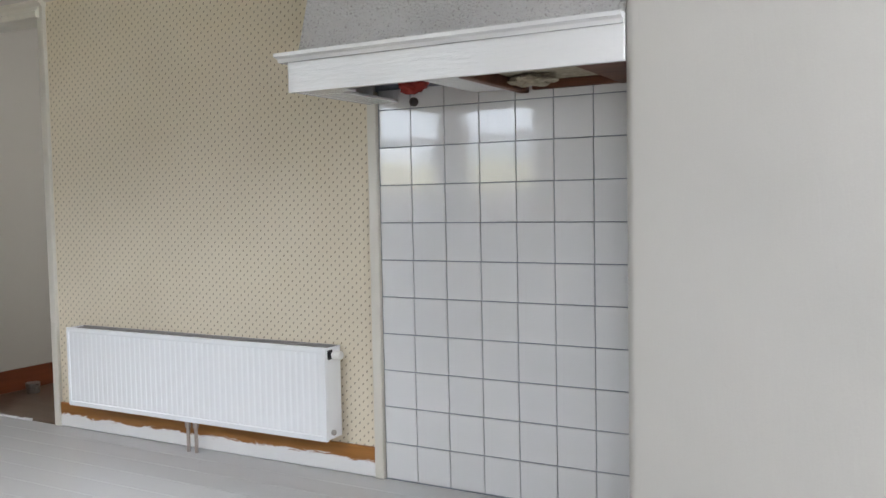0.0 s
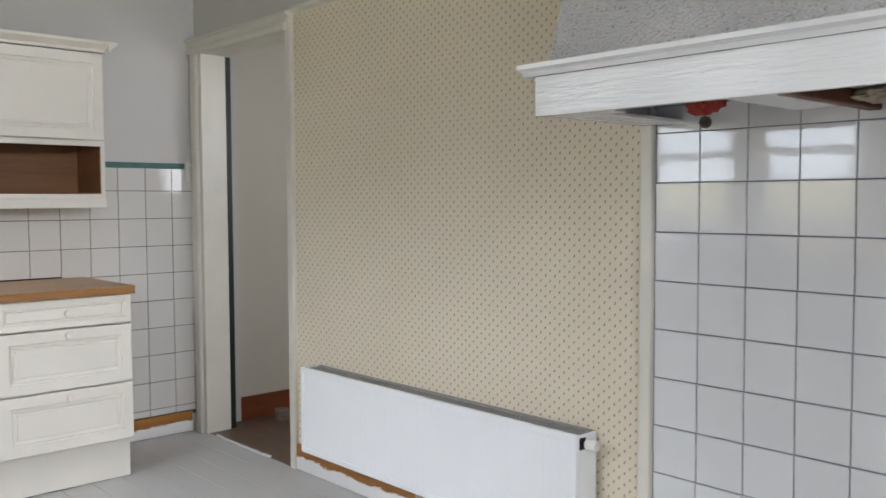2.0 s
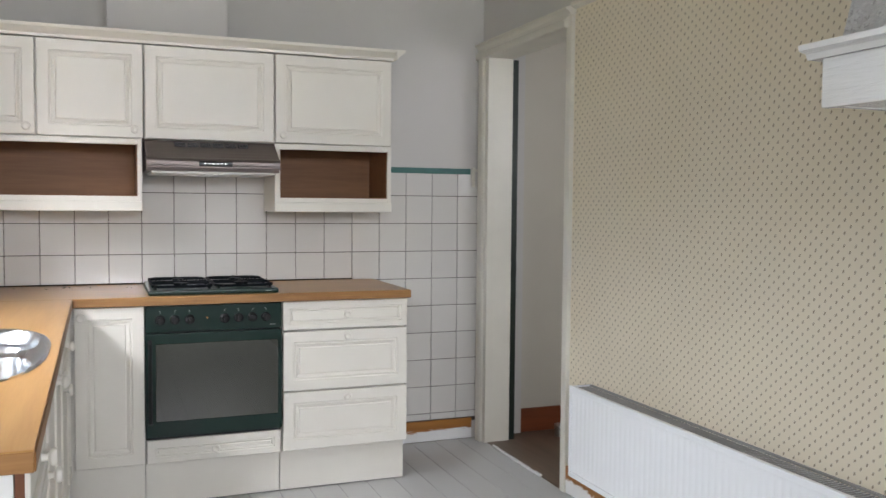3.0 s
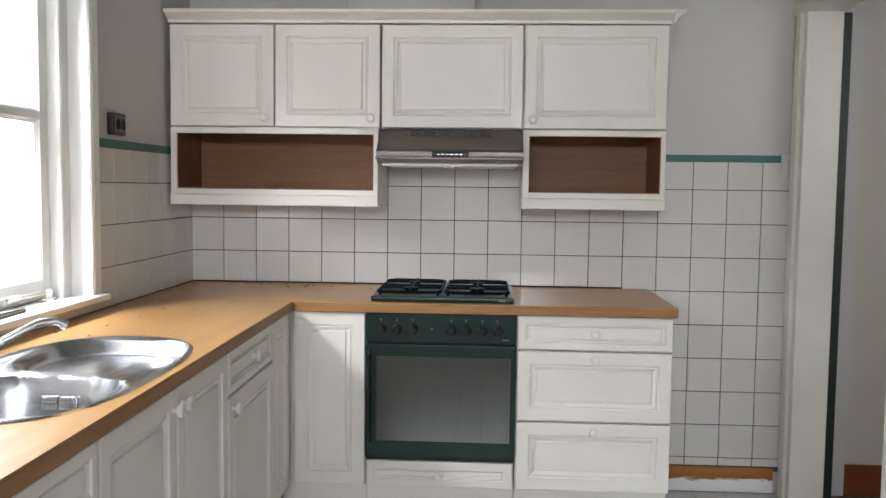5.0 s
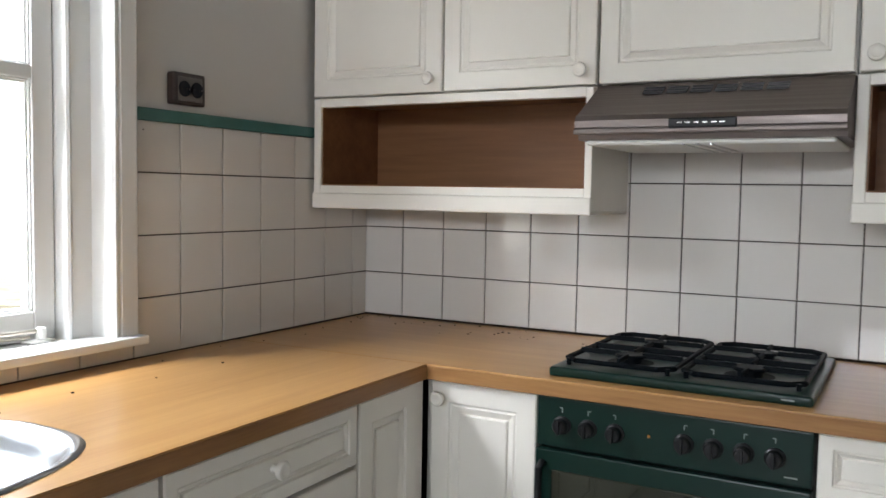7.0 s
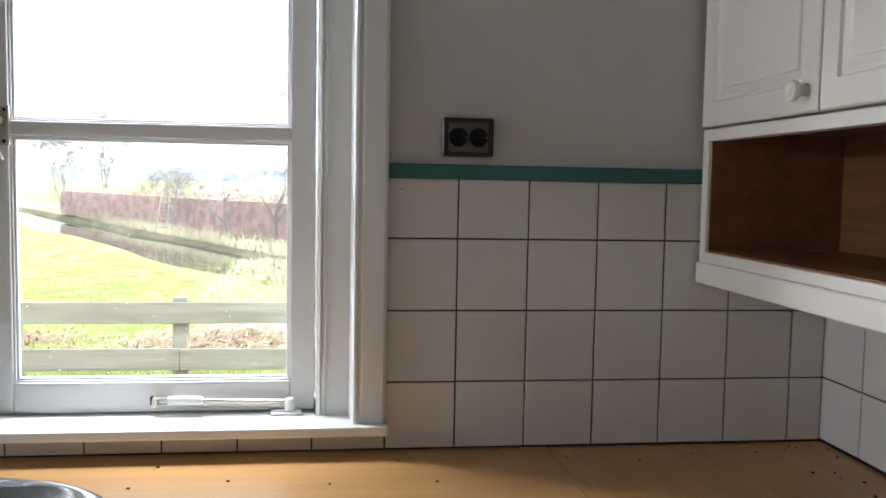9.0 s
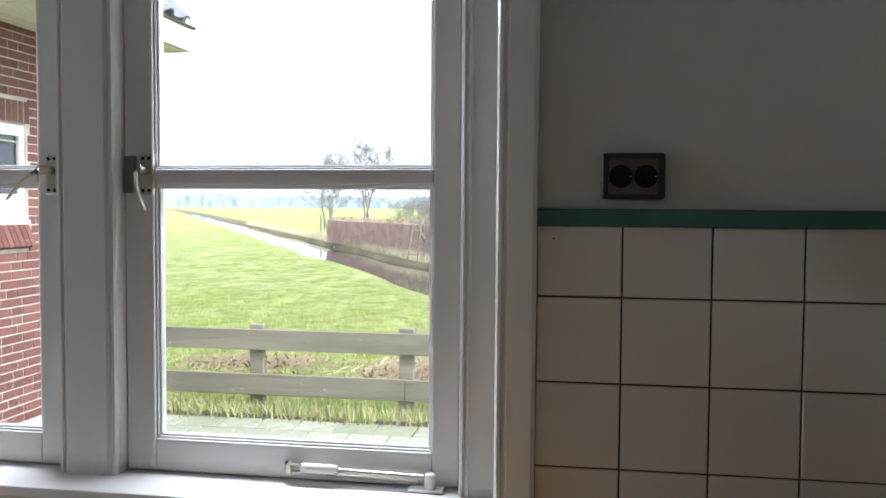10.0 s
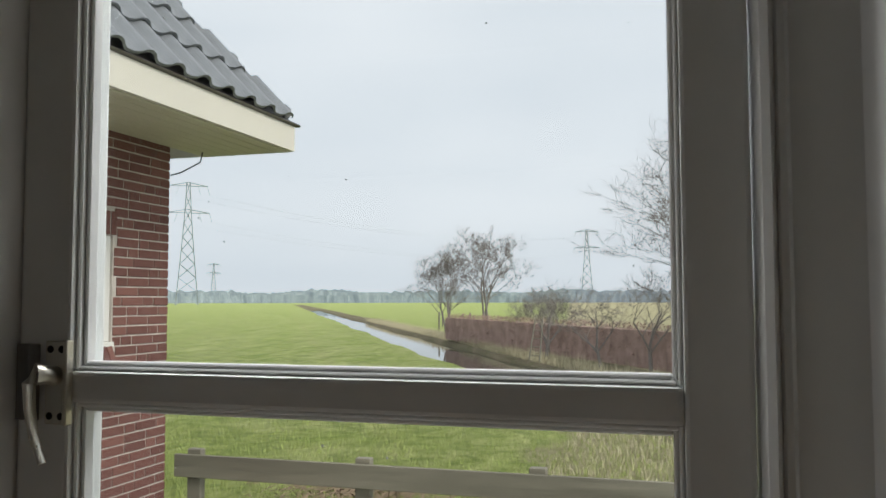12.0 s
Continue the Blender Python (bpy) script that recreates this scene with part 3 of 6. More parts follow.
def casing(outer, s):
    """Outline of the stepped casing beside the opening, from its outer edge inward; s is 1 where the opening lies towards +y."""
    steps = [(0.0, 0.0), (0.021, 0.0), (0.026, 0.007), (0.026, 0.050), (0.021, 0.054), (0.021, 0.058), (0.026, 0.061), (0.026, 0.067), (0.018, 0.072),
             (-0.046, 0.076), (-0.046, 0.124), (-0.042, 0.127), (-0.042, 0.132), (-0.046, 0.134), (-0.039, 0.138), (-0.043, 0.144), (-0.078, 0.147), (-0.16, 0.149), (-0.16, 0.0)]
    return [(x, outer + s * d) for x, d in steps]


OUT_R, OUT_L = -0.991, -2.768
part("casing", upright(casing(OUT_R, -1), 0.985, 2.20), WINDOWPAINT, window_1)
part("casing", upright(casing(OUT_L, 1), 0.985, 2.20), WINDOWPAINT, window_1)
part("head_casing", box(-0.16, 0.026, OUT_L + 0.078, OUT_R - 0.078, 2.07, 2.20, 0.004), WINDOWPAINT, window_1)
MY0, MY1 = -1.954, -1.826
half = [(-0.078, 0.0), (-0.048, 0.001), (-0.042, 0.004), (-0.041, 0.010), (-0.046, 0.0135), (-0.044, 0.016), (-0.040, 0.021), (-0.040, 0.030)]
mullion = [(-0.16, MY1)] + [(x, MY1 - d) for x, d in half] + [(x, MY0 + d) for x, d in reversed(half)] + [(-0.16, MY0)]
part("mullion", upright(mullion, 0.985, 2.07), WINDOWPAINT, window_1)
part("window_sill", box(-0.16, 0.055, -2.80, -0.986, 0.969, 0.990, 0.005, 2), WINDOWPAINT, window_1, "white painted window sill")
part("bottom_rail", box(-0.16, -0.128, OUT_L + 0.14, OUT_R - 0.14, 0.9905, 1.010, 0.003), WINDOWPAINT, window_1)
SX = -0.080         # room face of the casements


def sash(y0, y1, wide0, wide1):
    """A casement with one glazing bar; y0 is the lower y, wide0 and wide1 its stiles."""
    sx0, sx1 = SX - 0.050, SX
    s = part("casement", box(sx0, sx1, y0, y0 + wide0, 0.9925, 2.07, 0.004, 2), WINDOWPAINT, window_1)
    p0, p1 = y0 + wide0, y1 - wide1
    for nm, b in (("stile", (p1, y1, 0.9925, 2.07)), ("rail", (p0, p1, 0.9925, 1.058)),
                  ("rail", (p0, p1, 2.02, 2.07)), ("glazing_bar", (p0, p1, 1.574, 1.604))):
        part(nm, box(sx0, sx1, b[0], b[1], b[2], b[3], 0.004, 2), WINDOWPAINT, s)
    for a, b in ((1.058, 1.574), (1.604, 2.02)):
        bead = bmesh.new()
        for inset, w, face in ((0.0, 0.0045, SX - 0.006), (0.0045, 0.0045, SX - 0.012)):
            q0, q1, c, d = p0 + inset, p1 - inset, a + inset, b - inset
            for q in ((q0, q0 + w, c, d), (q1 - w, q1, c, d), (q0 + w, q1 - w, c, c + w), (q0 + w, q1 - w, d - w, d)):
                bx(bead, SX - 0.026, face, q[0], q[1], q[2], q[3], 0.0015)
        part("glazing_bead", bead, WINDOWPAINT, s)
        pane = part("pane", box(SX - 0.030, SX - 0.026, p0, p1, a, b), GLASS, s, "clear window pane")
        pane.visible_shadow = False
    return s


sash_r = sash(-1.8245, -1.141, 0.061, 0.052)
sash_l = sash(-2.618, -1.9555, 0.061, 0.061)
rough = random.Random(17)
bm = bmesh.new()
for y0, y1 in ((-1.76, -1.20), (-2.55, -2.02)):
    for _ in range(70):
        y, z = rough.uniform(y0, y1), 1.066 + 0.5 * rough.random() ** 1.6
        r = rough.uniform(0.0005, 0.0012)
        bx(bm, SX - 0.0306, SX - 0.0301, y - r, y + r, z - r * rough.uniform(0.7, 2.2), z + r)
    for _ in range(9):
        y, z = rough.uniform(y0, y1), rough.uniform(1.61, 2.0)
        r = rough.uniform(0.0004, 0.0008)
        bx(bm, SX - 0.0306, SX - 0.0301, y - r, y + r, z - r, z + r)
part("dried_specks", bm, PVC, window_1, "dried pale dirt specks on the panes", kind="stuff")


def latch(name, y, side, tip, keeper=True):
    """A casement latch; tip is how far the handle's end lies to the side and below."""
    t = thing(name, (SX, y, 1.60), "worn aluminium casement latch with a curved handle", "window latch", "casement latches")
    bm = bmesh.new()
    bx(bm, SX, SX + 0.003, y - 0.015, y + 0.011, 1.553, 1.633, 0.001)
    bx(bm, SX, SX + 0.010, y + 0.0112, y + 0.016, 1.553, 1.634, 0.001)
    part("plate", bm, ALU, t)
    if keeper:
        bm = bmesh.new()
        bx(bm, SX, SX + 0.016, y + side * 0.0225, y + side * 0.026, 1.556, 1.630, 0.001)
        bx(bm, SX, SX + 0.003, y + side * 0.0265, y + side * 0.050, 1.556, 1.630, 0.001)
        part("keeper", bm, KEEPER, t, "dull grey keeper plate")
    bm = bmesh.new()
    for dy in (-0.0085, 0.0045):
        for z in (1.561, 1.625):
            lathe(bm, [(0, 0.0008), (0.0036, 0.0008), (0.0036, 0)], Matrix.Translation((SX + 0.003, y + dy, z)) @ Matrix.Rotation(radians(90), 4, "Y"), 10)
    part("screws", bm, DIRT, t, "dark recessed screw heads", kind="stuff")
    bm = bmesh.new()
    lathe(bm, [(0.009, 0), (0.009, 0.006), (0.007, 0.010), (0, 0.010)], Matrix.Translation((SX + 0.003, y - 0.002, 1.600)) @ Matrix.Rotation(radians(90), 4, "Y"), 16)
    part("collar", bm, ALU, t, smooth=True)
    pts = [Vector((SX + x, y + dy, 1.600 + dz)) for x, dy, dz in tip]
    bm, loops = bmesh.new(), []
    widths = [(0.008, 0.008), (0.009, 0.0075), (0.0105, 0.006), (0.011, 0.0045), (0.0095, 0.004), (0.008, 0.0035), (0.0065, 0.003)]
    for i, p in enumerate(pts):
        d = (pts[min(i + 1, 6)] - pts[max(i - 1, 0)]).normalized()
        e = Vector((1, 0.15, 0)).cross(d).normalized() if i > 2 else Vector((0, 0, 1))
        f = d.cross(e).normalized()
        a, b = (widths[i][1] * 0.85, widths[i][0] * 0.85) if i > 2 else widths[i]
        loops.append([bm.verts.new(p + e * a * math.cos(k * math.pi / 6) + f * b * math.sin(k * math.pi / 6)) for k in range(12)])
    for a, b in zip(loops, loops[1:]):
        for k in range(12):
            bm.faces.new((a[k], a[(k + 1) % 12], b[(k + 1) % 12], b[k]))
    bm.faces.new(loops[0])
    bm.faces.new(loops[-1])
    bmesh.ops.recalc_face_normals(bm, faces=bm.faces)
    part("handle", bm, ALU, t, "curved flattened aluminium handle", True)


latch("window_latch", -1.775, -1, ((0.003, -0.002, 0.0), (0.016, -0.002, 0.002), (0.026, -0.005, 0.003), (0.031, -0.008, -0.006), (0.032, -0.005, -0.030), (0.033, 0.001, -0.054), (0.034, 0.012, -0.078)))
latch("window_latch", -1.982, -1, ((0.003, -0.002, 0.0), (0.018, -0.004, 0.002), (0.030, -0.013, 0.001), (0.036, -0.024, -0.006), (0.039, -0.043, -0.022), (0.040, -0.060, -0.040), (0.041, -0.076, -0.058)), False)

stay = thing("window_stay", (-0.06, -1.32, 0.99), "white telescopic casement stay lying along the bottom rail", "window stay")
bm = bmesh.new()
tube(bm, [(-0.060, -1.40, 1.021), (-0.060, -1.205, 1.017)], 0.0048, 8)
tube(bm, [(-0.068, -1.40, 1.008), (-0.068, -1.215, 1.004)], 0.0036, 8)
part("arm", bm, ALU, stay)
bm = bmesh.new()
tube(bm, [(-0.060, -1.447, 1.022), (-0.060, -1.443, 1.022), (-0.060, -1.378, 1.021), (-0.060, -1.374, 1.021)], [0.008, 0.0098, 0.0098, 0.008], 12)
part("sleeve", bm, PVC, stay, smooth=True)
part("foot_plate", box(-0.078, -0.044, -1.232, -1.166, 0.9905, 0.997, 0.002), PVC, stay)
bm = bmesh.new()
lathe(bm, [(0, 0), (0.011, 0), (0.0115, 0.018), (0.010, 0.026), (0.007, 0.028), (0, 0.026)], Matrix.Translation((-0.060, -1.192, 0.997)), 16)
part("pivot", bm, PVC, stay, smooth=True)
bm = bmesh.new()
bx(bm, -0.078, -0.050, -1.478, -1.468, 1.008, 1.030, 0.002)
bx(bm, -0.064, -0.052, -1.469, -1.448, 1.012, 1.016, 0.001)
bx(bm, -0.064, -0.052, -1.469, -1.448, 1.026, 1.030, 0.001)
part("clip", bm, ALU, stay)
part("catch", box(-0.0795, -0.072, -1.486, -1.479, 1.008, 1.028, 0.001), BLACK, stay)

# ---- teal strips and socket ----
setting("trim_teal", box(0.0, 0.014, -0.992, 0.0, 1.500, 1.531, 0.002), TEAL, "teal painted wooden strip above the tiles")
setting("trim_teal", box(2.0965, 2.66, -0.014, 0.0, 1.500, 1.531, 0.002), TEAL, "teal painted wooden strip above the tiles")

socket = thing("wall_socket", (0, -0.828, 1.585), "dark brown double wall socket on plaster above the tiles", "socket")
part("frame", box(0.0, 0.026, -0.882, -0.774, 1.547, 1.627, 0.007, 3), BROWNPLASTIC, socket)
part("plate", box(0.0255, 0.0285, -0.869, -0.787, 1.5565, 1.6165, 0.002, 2), GREYBROWN, socket, "grey-brown cover plate")
for y in (-0.849, -0.807):
    turn_out = Matrix.Translation((0.0285, y, 1.5865)) @ Matrix.Rotation(radians(90), 4, "Y")
    bm = bmesh.new()
    lathe(bm, [(0, 0.0003), (0.0175, 0.0003), (0.0188, 0.0012), (0.0197, 0.0012), (0.0197, 0.0)], turn_out, 28)
    part("socket_well", bm, SOCKETWELL, socket, "dark blue-black socket well", True)
    bm = bmesh.new()
    for dy in (-0.0045, 0.0045):
        lathe(bm, [(0, 0.0012), (0.0024, 0.0012), (0.0026, 0.0003)], turn_out @ Matrix.Translation((0, dy * 2, 0)), 10)
    part("pin_hole", bm, BLACK, socket)
    bm = bmesh.new()
    bx(bm, 0.0287, 0.0312, y + 0.0150, y + 0.0185, 1.5858, 1.5872, 0.0003)
    part("earth_clip", bm, STEEL, socket)

# ---- cabinets ----
DOORSTEPS = [(0.0, 0.016), (0.003, 0.019), (0.048, 0.019), (0.0505, 0.0135), (0.054, 0.0125), (0.058, 0.0150), (0.061, 0.0140), (0.072, 0.0085), (0.0745, 0.0080), (0.0755, 0.0125), (0.0780, 0.0145)]
DRAWERSTEPS = [(0.0, 0.016), (0.003, 0.019), (0.027, 0.019), (0.029, 0.0135), (0.0315, 0.0130), (0.034, 0.0150), (0.041, 0.0090), (0.0425, 0.0085), (0.0435, 0.0125), (0.0455, 0.0145)]


def knob(parent, m):
    bm = bmesh.new()
    lathe(bm, [(0, 0), (0.009, 0), (0.0075, 0.006), (0.0075, 0.012), (0.017, 0.018), (0.0185, 0.024), (0.0165, 0.029), (0.012, 0.030), (0.010, 0.0285), (0, 0.0285)], m @ Matrix.Rotation(radians(90), 4, "X"), 20)
    part("knob", bm, CABINET, parent, "round cream knob", True)


def front(parent, name, u0, u1, z0, z1, place, turn, knob_at=None, steps=None):
    """A raised-panel front; u runs along the run of units, place gives the plane."""
    g = 0.0027
    m = (Matrix.Translation((u0 + g, place, z0 + g)) if turn is ACROSS else Matrix.Translation((place, u0 + g, z0 + g))) @ turn
    bm = bmesh.new()
    w, h = u1 - u0 - 2 * g, z1 - z0 - 2 * g
    rings(bm, w, h, steps or (DOORSTEPS if h > 0.2 else DRAWERSTEPS), m)
    f = part(name, bm, CABINET, parent)
    if knob_at:
        knob(f, m @ Matrix.Translation((knob_at[0] - u0 - g, -0.019, knob_at[1] - z0 - g)))
    return f


BY = -0.605      # back of the cooker run's fronts
BX = 0.588       # back of the sink run's fronts
BTOP = 0.887
PLZ = 0.195


def base_unit(name, u0, u1, turn, label, mat_side=CABINET, plane=0.570, z0=PLZ, back=0.01):
    """A floor cabinet: carcass and plinth."""
    if turn is ACROSS:
        t = thing(name, ((u0 + u1) / 2, -0.3, 0), label, "kitchen cabinet", "base cabinets")
        part("carcass", box(u0 + 0.001, u1 - 0.001, -plane, -back, z0, BTOP - 0.003, 0.001), mat_side, t)
        part("plinth", box(u0 + 0.001, u1 - 0.001, -0.56, -0.54, 0.0055, z0, 0.001), CABINET, t)
    else:
        t = thing(name, (0.3, (u0 + u1) / 2, 0), label, "kitchen cabinet", "base cabinets")
        part("carcass", box(back, plane, u0 + 0.001, u1 - 0.001, z0, BTOP - 0.003, 0.001), mat_side, t)
        part("plinth", box(0.524, 0.544, u0 + 0.001, u1 - 0.001, 0.0055, z0, 0.001), CABINET, t)
    return t


drawers = base_unit("drawer_cabinet", 1.485, 2.085, ACROSS, "cream raised-panel cabinet of three drawers beside the green oven")
front(drawers, "drawer", 1.487, 2.083, 0.752, BTOP, BY, ACROSS, (1.785, 0.822))
front(drawers, "drawer", 1.487, 2.083, 0.473, 0.750, BY, ACROSS, (1.785, 0.722))
front(drawers, "drawer", 1.487, 2.083, PLZ + 0.005, 0.471, BY, ACROSS, (1.785, 0.440))

corner = thing("corner_cabinet", (0.75, -0.3, 0), "cream raised-panel corner cabinet with one narrow door", "kitchen cabinet", "base cabinets")
part("carcass", box(0.590, 0.899, -0.586, -0.01, PLZ, BTOP - 0.003, 0.001), CABINET, corner)
part("plinth", box(0.562, 0.899, -0.56, -0.54, 0.0055, PLZ, 0.001), CABINET, corner)
front(corner, "door", 0.618, 0.900, PLZ + 0.005, BTOP, BY, ACROSS, (0.648, 0.846))

narrow = base_unit("narrow_cabinet", -0.917, -0.626, ALONG, "cream cabinet with one tall narrow raised-panel door in the inner corner")
front(narrow, "door", -0.916, -0.665, PLZ + 0.005, BTOP, BX, ALONG)
part("filler", box(0.585, 0.601, -0.664, -0.63, PLZ, BTOP, 0.001), CABINET, narrow)
dd = base_unit("drawer_door_cabinet", -1.470, -0.918, ALONG, "cream cabinet with one drawer above one raised-panel door, sink run")
front(dd, "drawer", -1.469, -0.919, 0.751, BTOP, BX, ALONG, (-1.200, 0.822))
front(dd, "door", -1.469, -0.919, PLZ + 0.005, 0.747, BX, ALONG, (-1.435, 0.712))
sinkunit = base_unit("sink_cabinet", -2.33, -1.472, ALONG, "cream double-door cabinet below the steel sink", z0=PLZ)
for ch in list(sinkunit.children):
    if ch.name.startswith("carcass"):
        bpy.data.objects.remove(ch)
bm = bmesh.new()
bx(bm, 0.01, 0.57, -1.492, -1.473, PLZ, BTOP - 0.003)
bx(bm, 0.01, 0.57, -2.329, -2.31, PLZ, BTOP - 0.003)
bx(bm, 0.01, 0.57, -2.31, -1.492, PLZ, PLZ + 0.018)
part("carcass", bm, CABINET, sinkunit)
front(sinkunit, "door", -1.899, -1.473, PLZ + 0.005, BTOP, BX, ALONG, (-1.868, 0.835))
front(sinkunit, "door", -2.329, -1.901, PLZ + 0.005, BTOP, BX, ALONG, (-1.932, 0.835))
de = base_unit("drawer_door_cabinet", -2.93, -2.331, ALONG, "cream cabinet with a drawer, a door and white end panel")
front(de, "drawer", -2.929, -2.332, 0.751, BTOP, BX, ALONG, (-2.63, 0.822))
front(de, "door", -2.929, -2.332, PLZ + 0.005, 0.747, BX, ALONG, (-2.38, 0.712))
part("end_panel", box(0.01, 0.583, -2.9335, -2.9305, 0.0, BTOP - 0.004, 0.001), WINDOWPAINT, de, "white end panel with screw heads")
part("edge_strip", box(0.585, 0.599, -2.9335, -2.9305, PLZ, BTOP - 0.004), EDGEWOOD, de, "dark brown edge strip")
bm = bmesh.new()
for x in (0.1, 0.55):
    for z in (0.865, 0.835, 0.40):
        lathe(bm, [(0, 0.0), (0.005, 0.0), (0.004, 0.0025), (0, 0.003)], Matrix.Translation((x, -2.9335, z)) @ Matrix.Rotation(radians(90), 4, "X"), 10)
part("screws", bm, STEEL, de, kind="stuff")

# ---- oven ----
OX0, OX1 = 0.902, 1.482
oven = thing("built_in_oven", (1.19, -0.3, 0), "dark green enamel built-in oven with a glass door", "oven")
OY = -0.607
part("body", box(OX0, OX1, -0.60, -0.03, 0.30, BTOP - 0.002, 0.001), BLACK, oven)
panel = part("control_panel", box(OX0, OX1, OY - 0.020, OY + 0.005, 0.772, BTOP - 0.002, 0.004, 2), GREEN, oven, "green control panel")
for i, x in enumerate([0.962, 1.022, 1.084, 1.232, 1.292, 1.352, 1.412]):
    bm = bmesh.new()
    m = Matrix.Translation((x, OY - 0.020, 0.824)) @ Matrix.Rotation(radians(90), 4, "X")
    lathe(bm, [(0, 0), (0.021, 0), (0.021, 0.005), (0.017, 0.008), (0.016, 0.024), (0.013, 0.027), (0, 0.027)], m, 20)
    bx(bm, x - 0.0035, x + 0.0035, OY - 0.053, OY - 0.045, 0.808, 0.840, 0.001)
    part("dial", bm, BLACK, panel, "round black dial", True)
bm = bmesh.new()
for i, x in enumerate([0.962, 1.022, 1.084, 1.232, 1.292, 1.352, 1.412]):
    s = 1 if i % 2 else -1
    bx(bm, x - 0.001, x + 0.001, OY - 0.0214, OY - 0.0202, 0.853, 0.863)
    bx(bm, x - 0.006 * (s < 0) , x + 0.006 * (s > 0) + 0.0005, OY - 0.0214, OY - 0.0202, 0.862, 0.864)
bx(bm, 1.43, 1.455, OY - 0.0214, OY - 0.0202, 0.787, 0.790)
part("printed_marks", bm, LETTER, panel, "small pale printed symbols", kind="stuff")
bm = bmesh.new()
lathe(bm, [(0, 0), (0.004, 0), (0.003, 0.002), (0, 0.0025)], Matrix.Translation((1.158, OY - 0.02, 0.828)) @ Matrix.Rotation(radians(90), 4, "X"), 12)
part("pilot_lamp", bm, AMBER, panel)
odoor = part("door", box(OX0, OX1, OY - 0.026, OY + 0.002, 0.318, 0.765, 0.004, 2), GREEN, oven, "green framed oven door")
part("glass_panel", box(OX0 + 0.040, OX1 - 0.018, OY - 0.031, OY - 0.026, 0.385, 0.722, 0.002), OVENGLASS, odoor, "dark mirroring glass")
bm = bmesh.new()
tube(bm, [(OX0 + 0.017, OY - 0.027, 0.735), (OX0 + 0.017, OY - 0.05, 0.728), (OX0 + 0.017, OY - 0.05, 0.385), (OX0 + 0.017, OY - 0.027, 0.378)], 0.008, 10)
part("handle", bm, BLACK, odoor, "black vertical grip", True)
part("vent_slot", box(OX0 + 0.004, OX1 - 0.004, OY - 0.012, OY, 0.308, 0.317), BLACK, oven)
under = base_unit("oven_drawer_cabinet", 0.9, 1.484, ACROSS, "cream low drawer below the oven", z0=PLZ, back=0.4)
for ch in list(under.children):
    if ch.name.startswith("carcass"):
        bpy.data.objects.remove(ch)
part("carcass", box(0.903, 1.481, -0.6, -0.05, PLZ, 0.298, 0.001), CABINET, under)
front(under, "drawer", 0.903, 1.481, PLZ + 0.003, 0.305, BY, ACROSS, (1.19, 0.252))

# ---- worktop, with the cut-out for the sink ----
SC = (0.355, -1.948)
SA, SB, SN = 0.238, 0.470, 2.7


def superellipse(k, n, a, b, e, c=SC):
    t = 2 * math.pi * (k + 0.5) / n
    cs, sn = math.cos(t), math.sin(t)
    return Vector((c[0] + a * abs(cs) ** (2 / e) * (1 if cs > 0 else -1), c[1] + b * abs(sn) ** (2 / e) * (1 if sn > 0 else -1), 0))


worktop = thing("worktop", (0.33, -1.5, 0.88), "honey-coloured beech laminate worktop round the corner, with a sink cut-out", "worktop")
x0, x1, y0, y1 = 0.004, 0.615, -2.958, -0.6405
bm = bmesh.new()
N = 64
inner, outer = [], []
for k in range(N):
    p = superellipse(k, N, SA - 0.012, SB - 0.012, SN)
    d = p - Vector((*SC, 0))
    s = min((x1 - SC[0]) / d.x if d.x > 0 else (x0 - SC[0]) / d.x, (y1 - SC[1]) / d.y if d.y > 0 else (y0 - SC[1]) / d.y)
    inner.append(p)
    outer.append(Vector((*SC, 0)) + d * s)
for cx, cy in ((x0, y0), (x0, y1), (x1, y0), (x1, y1)):
    k = min(range(N), key=lambda i: (outer[i] - Vector((cx, cy, 0))).length)
    outer[k] = Vector((cx, cy, 0))
loops = []
for pts, z in ((inner, WTOP - 0.038), (inner, WTOP), (outer, WTOP), (outer, WTOP - 0.038)):
    loops.append([bm.verts.new((p.x, p.y, z)) for p in pts])
loops.append(loops[0])
for a, b in zip(loops, loops[1:]):
    for k in range(N):
        bm.faces.new((a[k], a[(k + 1) % N], b[(k + 1) % N], b[k]))
bmesh.ops.recalc_face_normals(bm, faces=bm.faces)
edge = [e for e in bm.edges if all(abs(v.co.x - x1) < 1e-4 and abs(v.co.z - WTOP) < 1e-4 for v in e.verts)]
part("board", bm, WORKTOP_Y, worktop)
part("board", box(0.004, 2.095, -0.639, -0.002, WTOP - 0.038, WTOP, 0.004, 2), WORKTOP_X, worktop)
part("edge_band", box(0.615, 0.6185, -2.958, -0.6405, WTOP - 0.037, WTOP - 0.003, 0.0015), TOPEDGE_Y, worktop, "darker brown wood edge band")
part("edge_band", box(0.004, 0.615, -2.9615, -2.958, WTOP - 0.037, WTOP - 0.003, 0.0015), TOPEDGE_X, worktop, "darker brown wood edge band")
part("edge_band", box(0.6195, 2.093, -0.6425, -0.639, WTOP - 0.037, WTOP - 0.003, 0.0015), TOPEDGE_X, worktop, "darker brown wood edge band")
part("sealing_strip", box(0.004, 2.06, -0.008, -0.0015, WTOP, WTOP + 0.004, 0.001), DIRT, worktop, "dark sealing line at the tiles")

sink = thing("kitchen_sink", (*SC, WTOP), "rounded stainless steel sink with two bowls set in the worktop", "sink")
bm = bmesh.new()


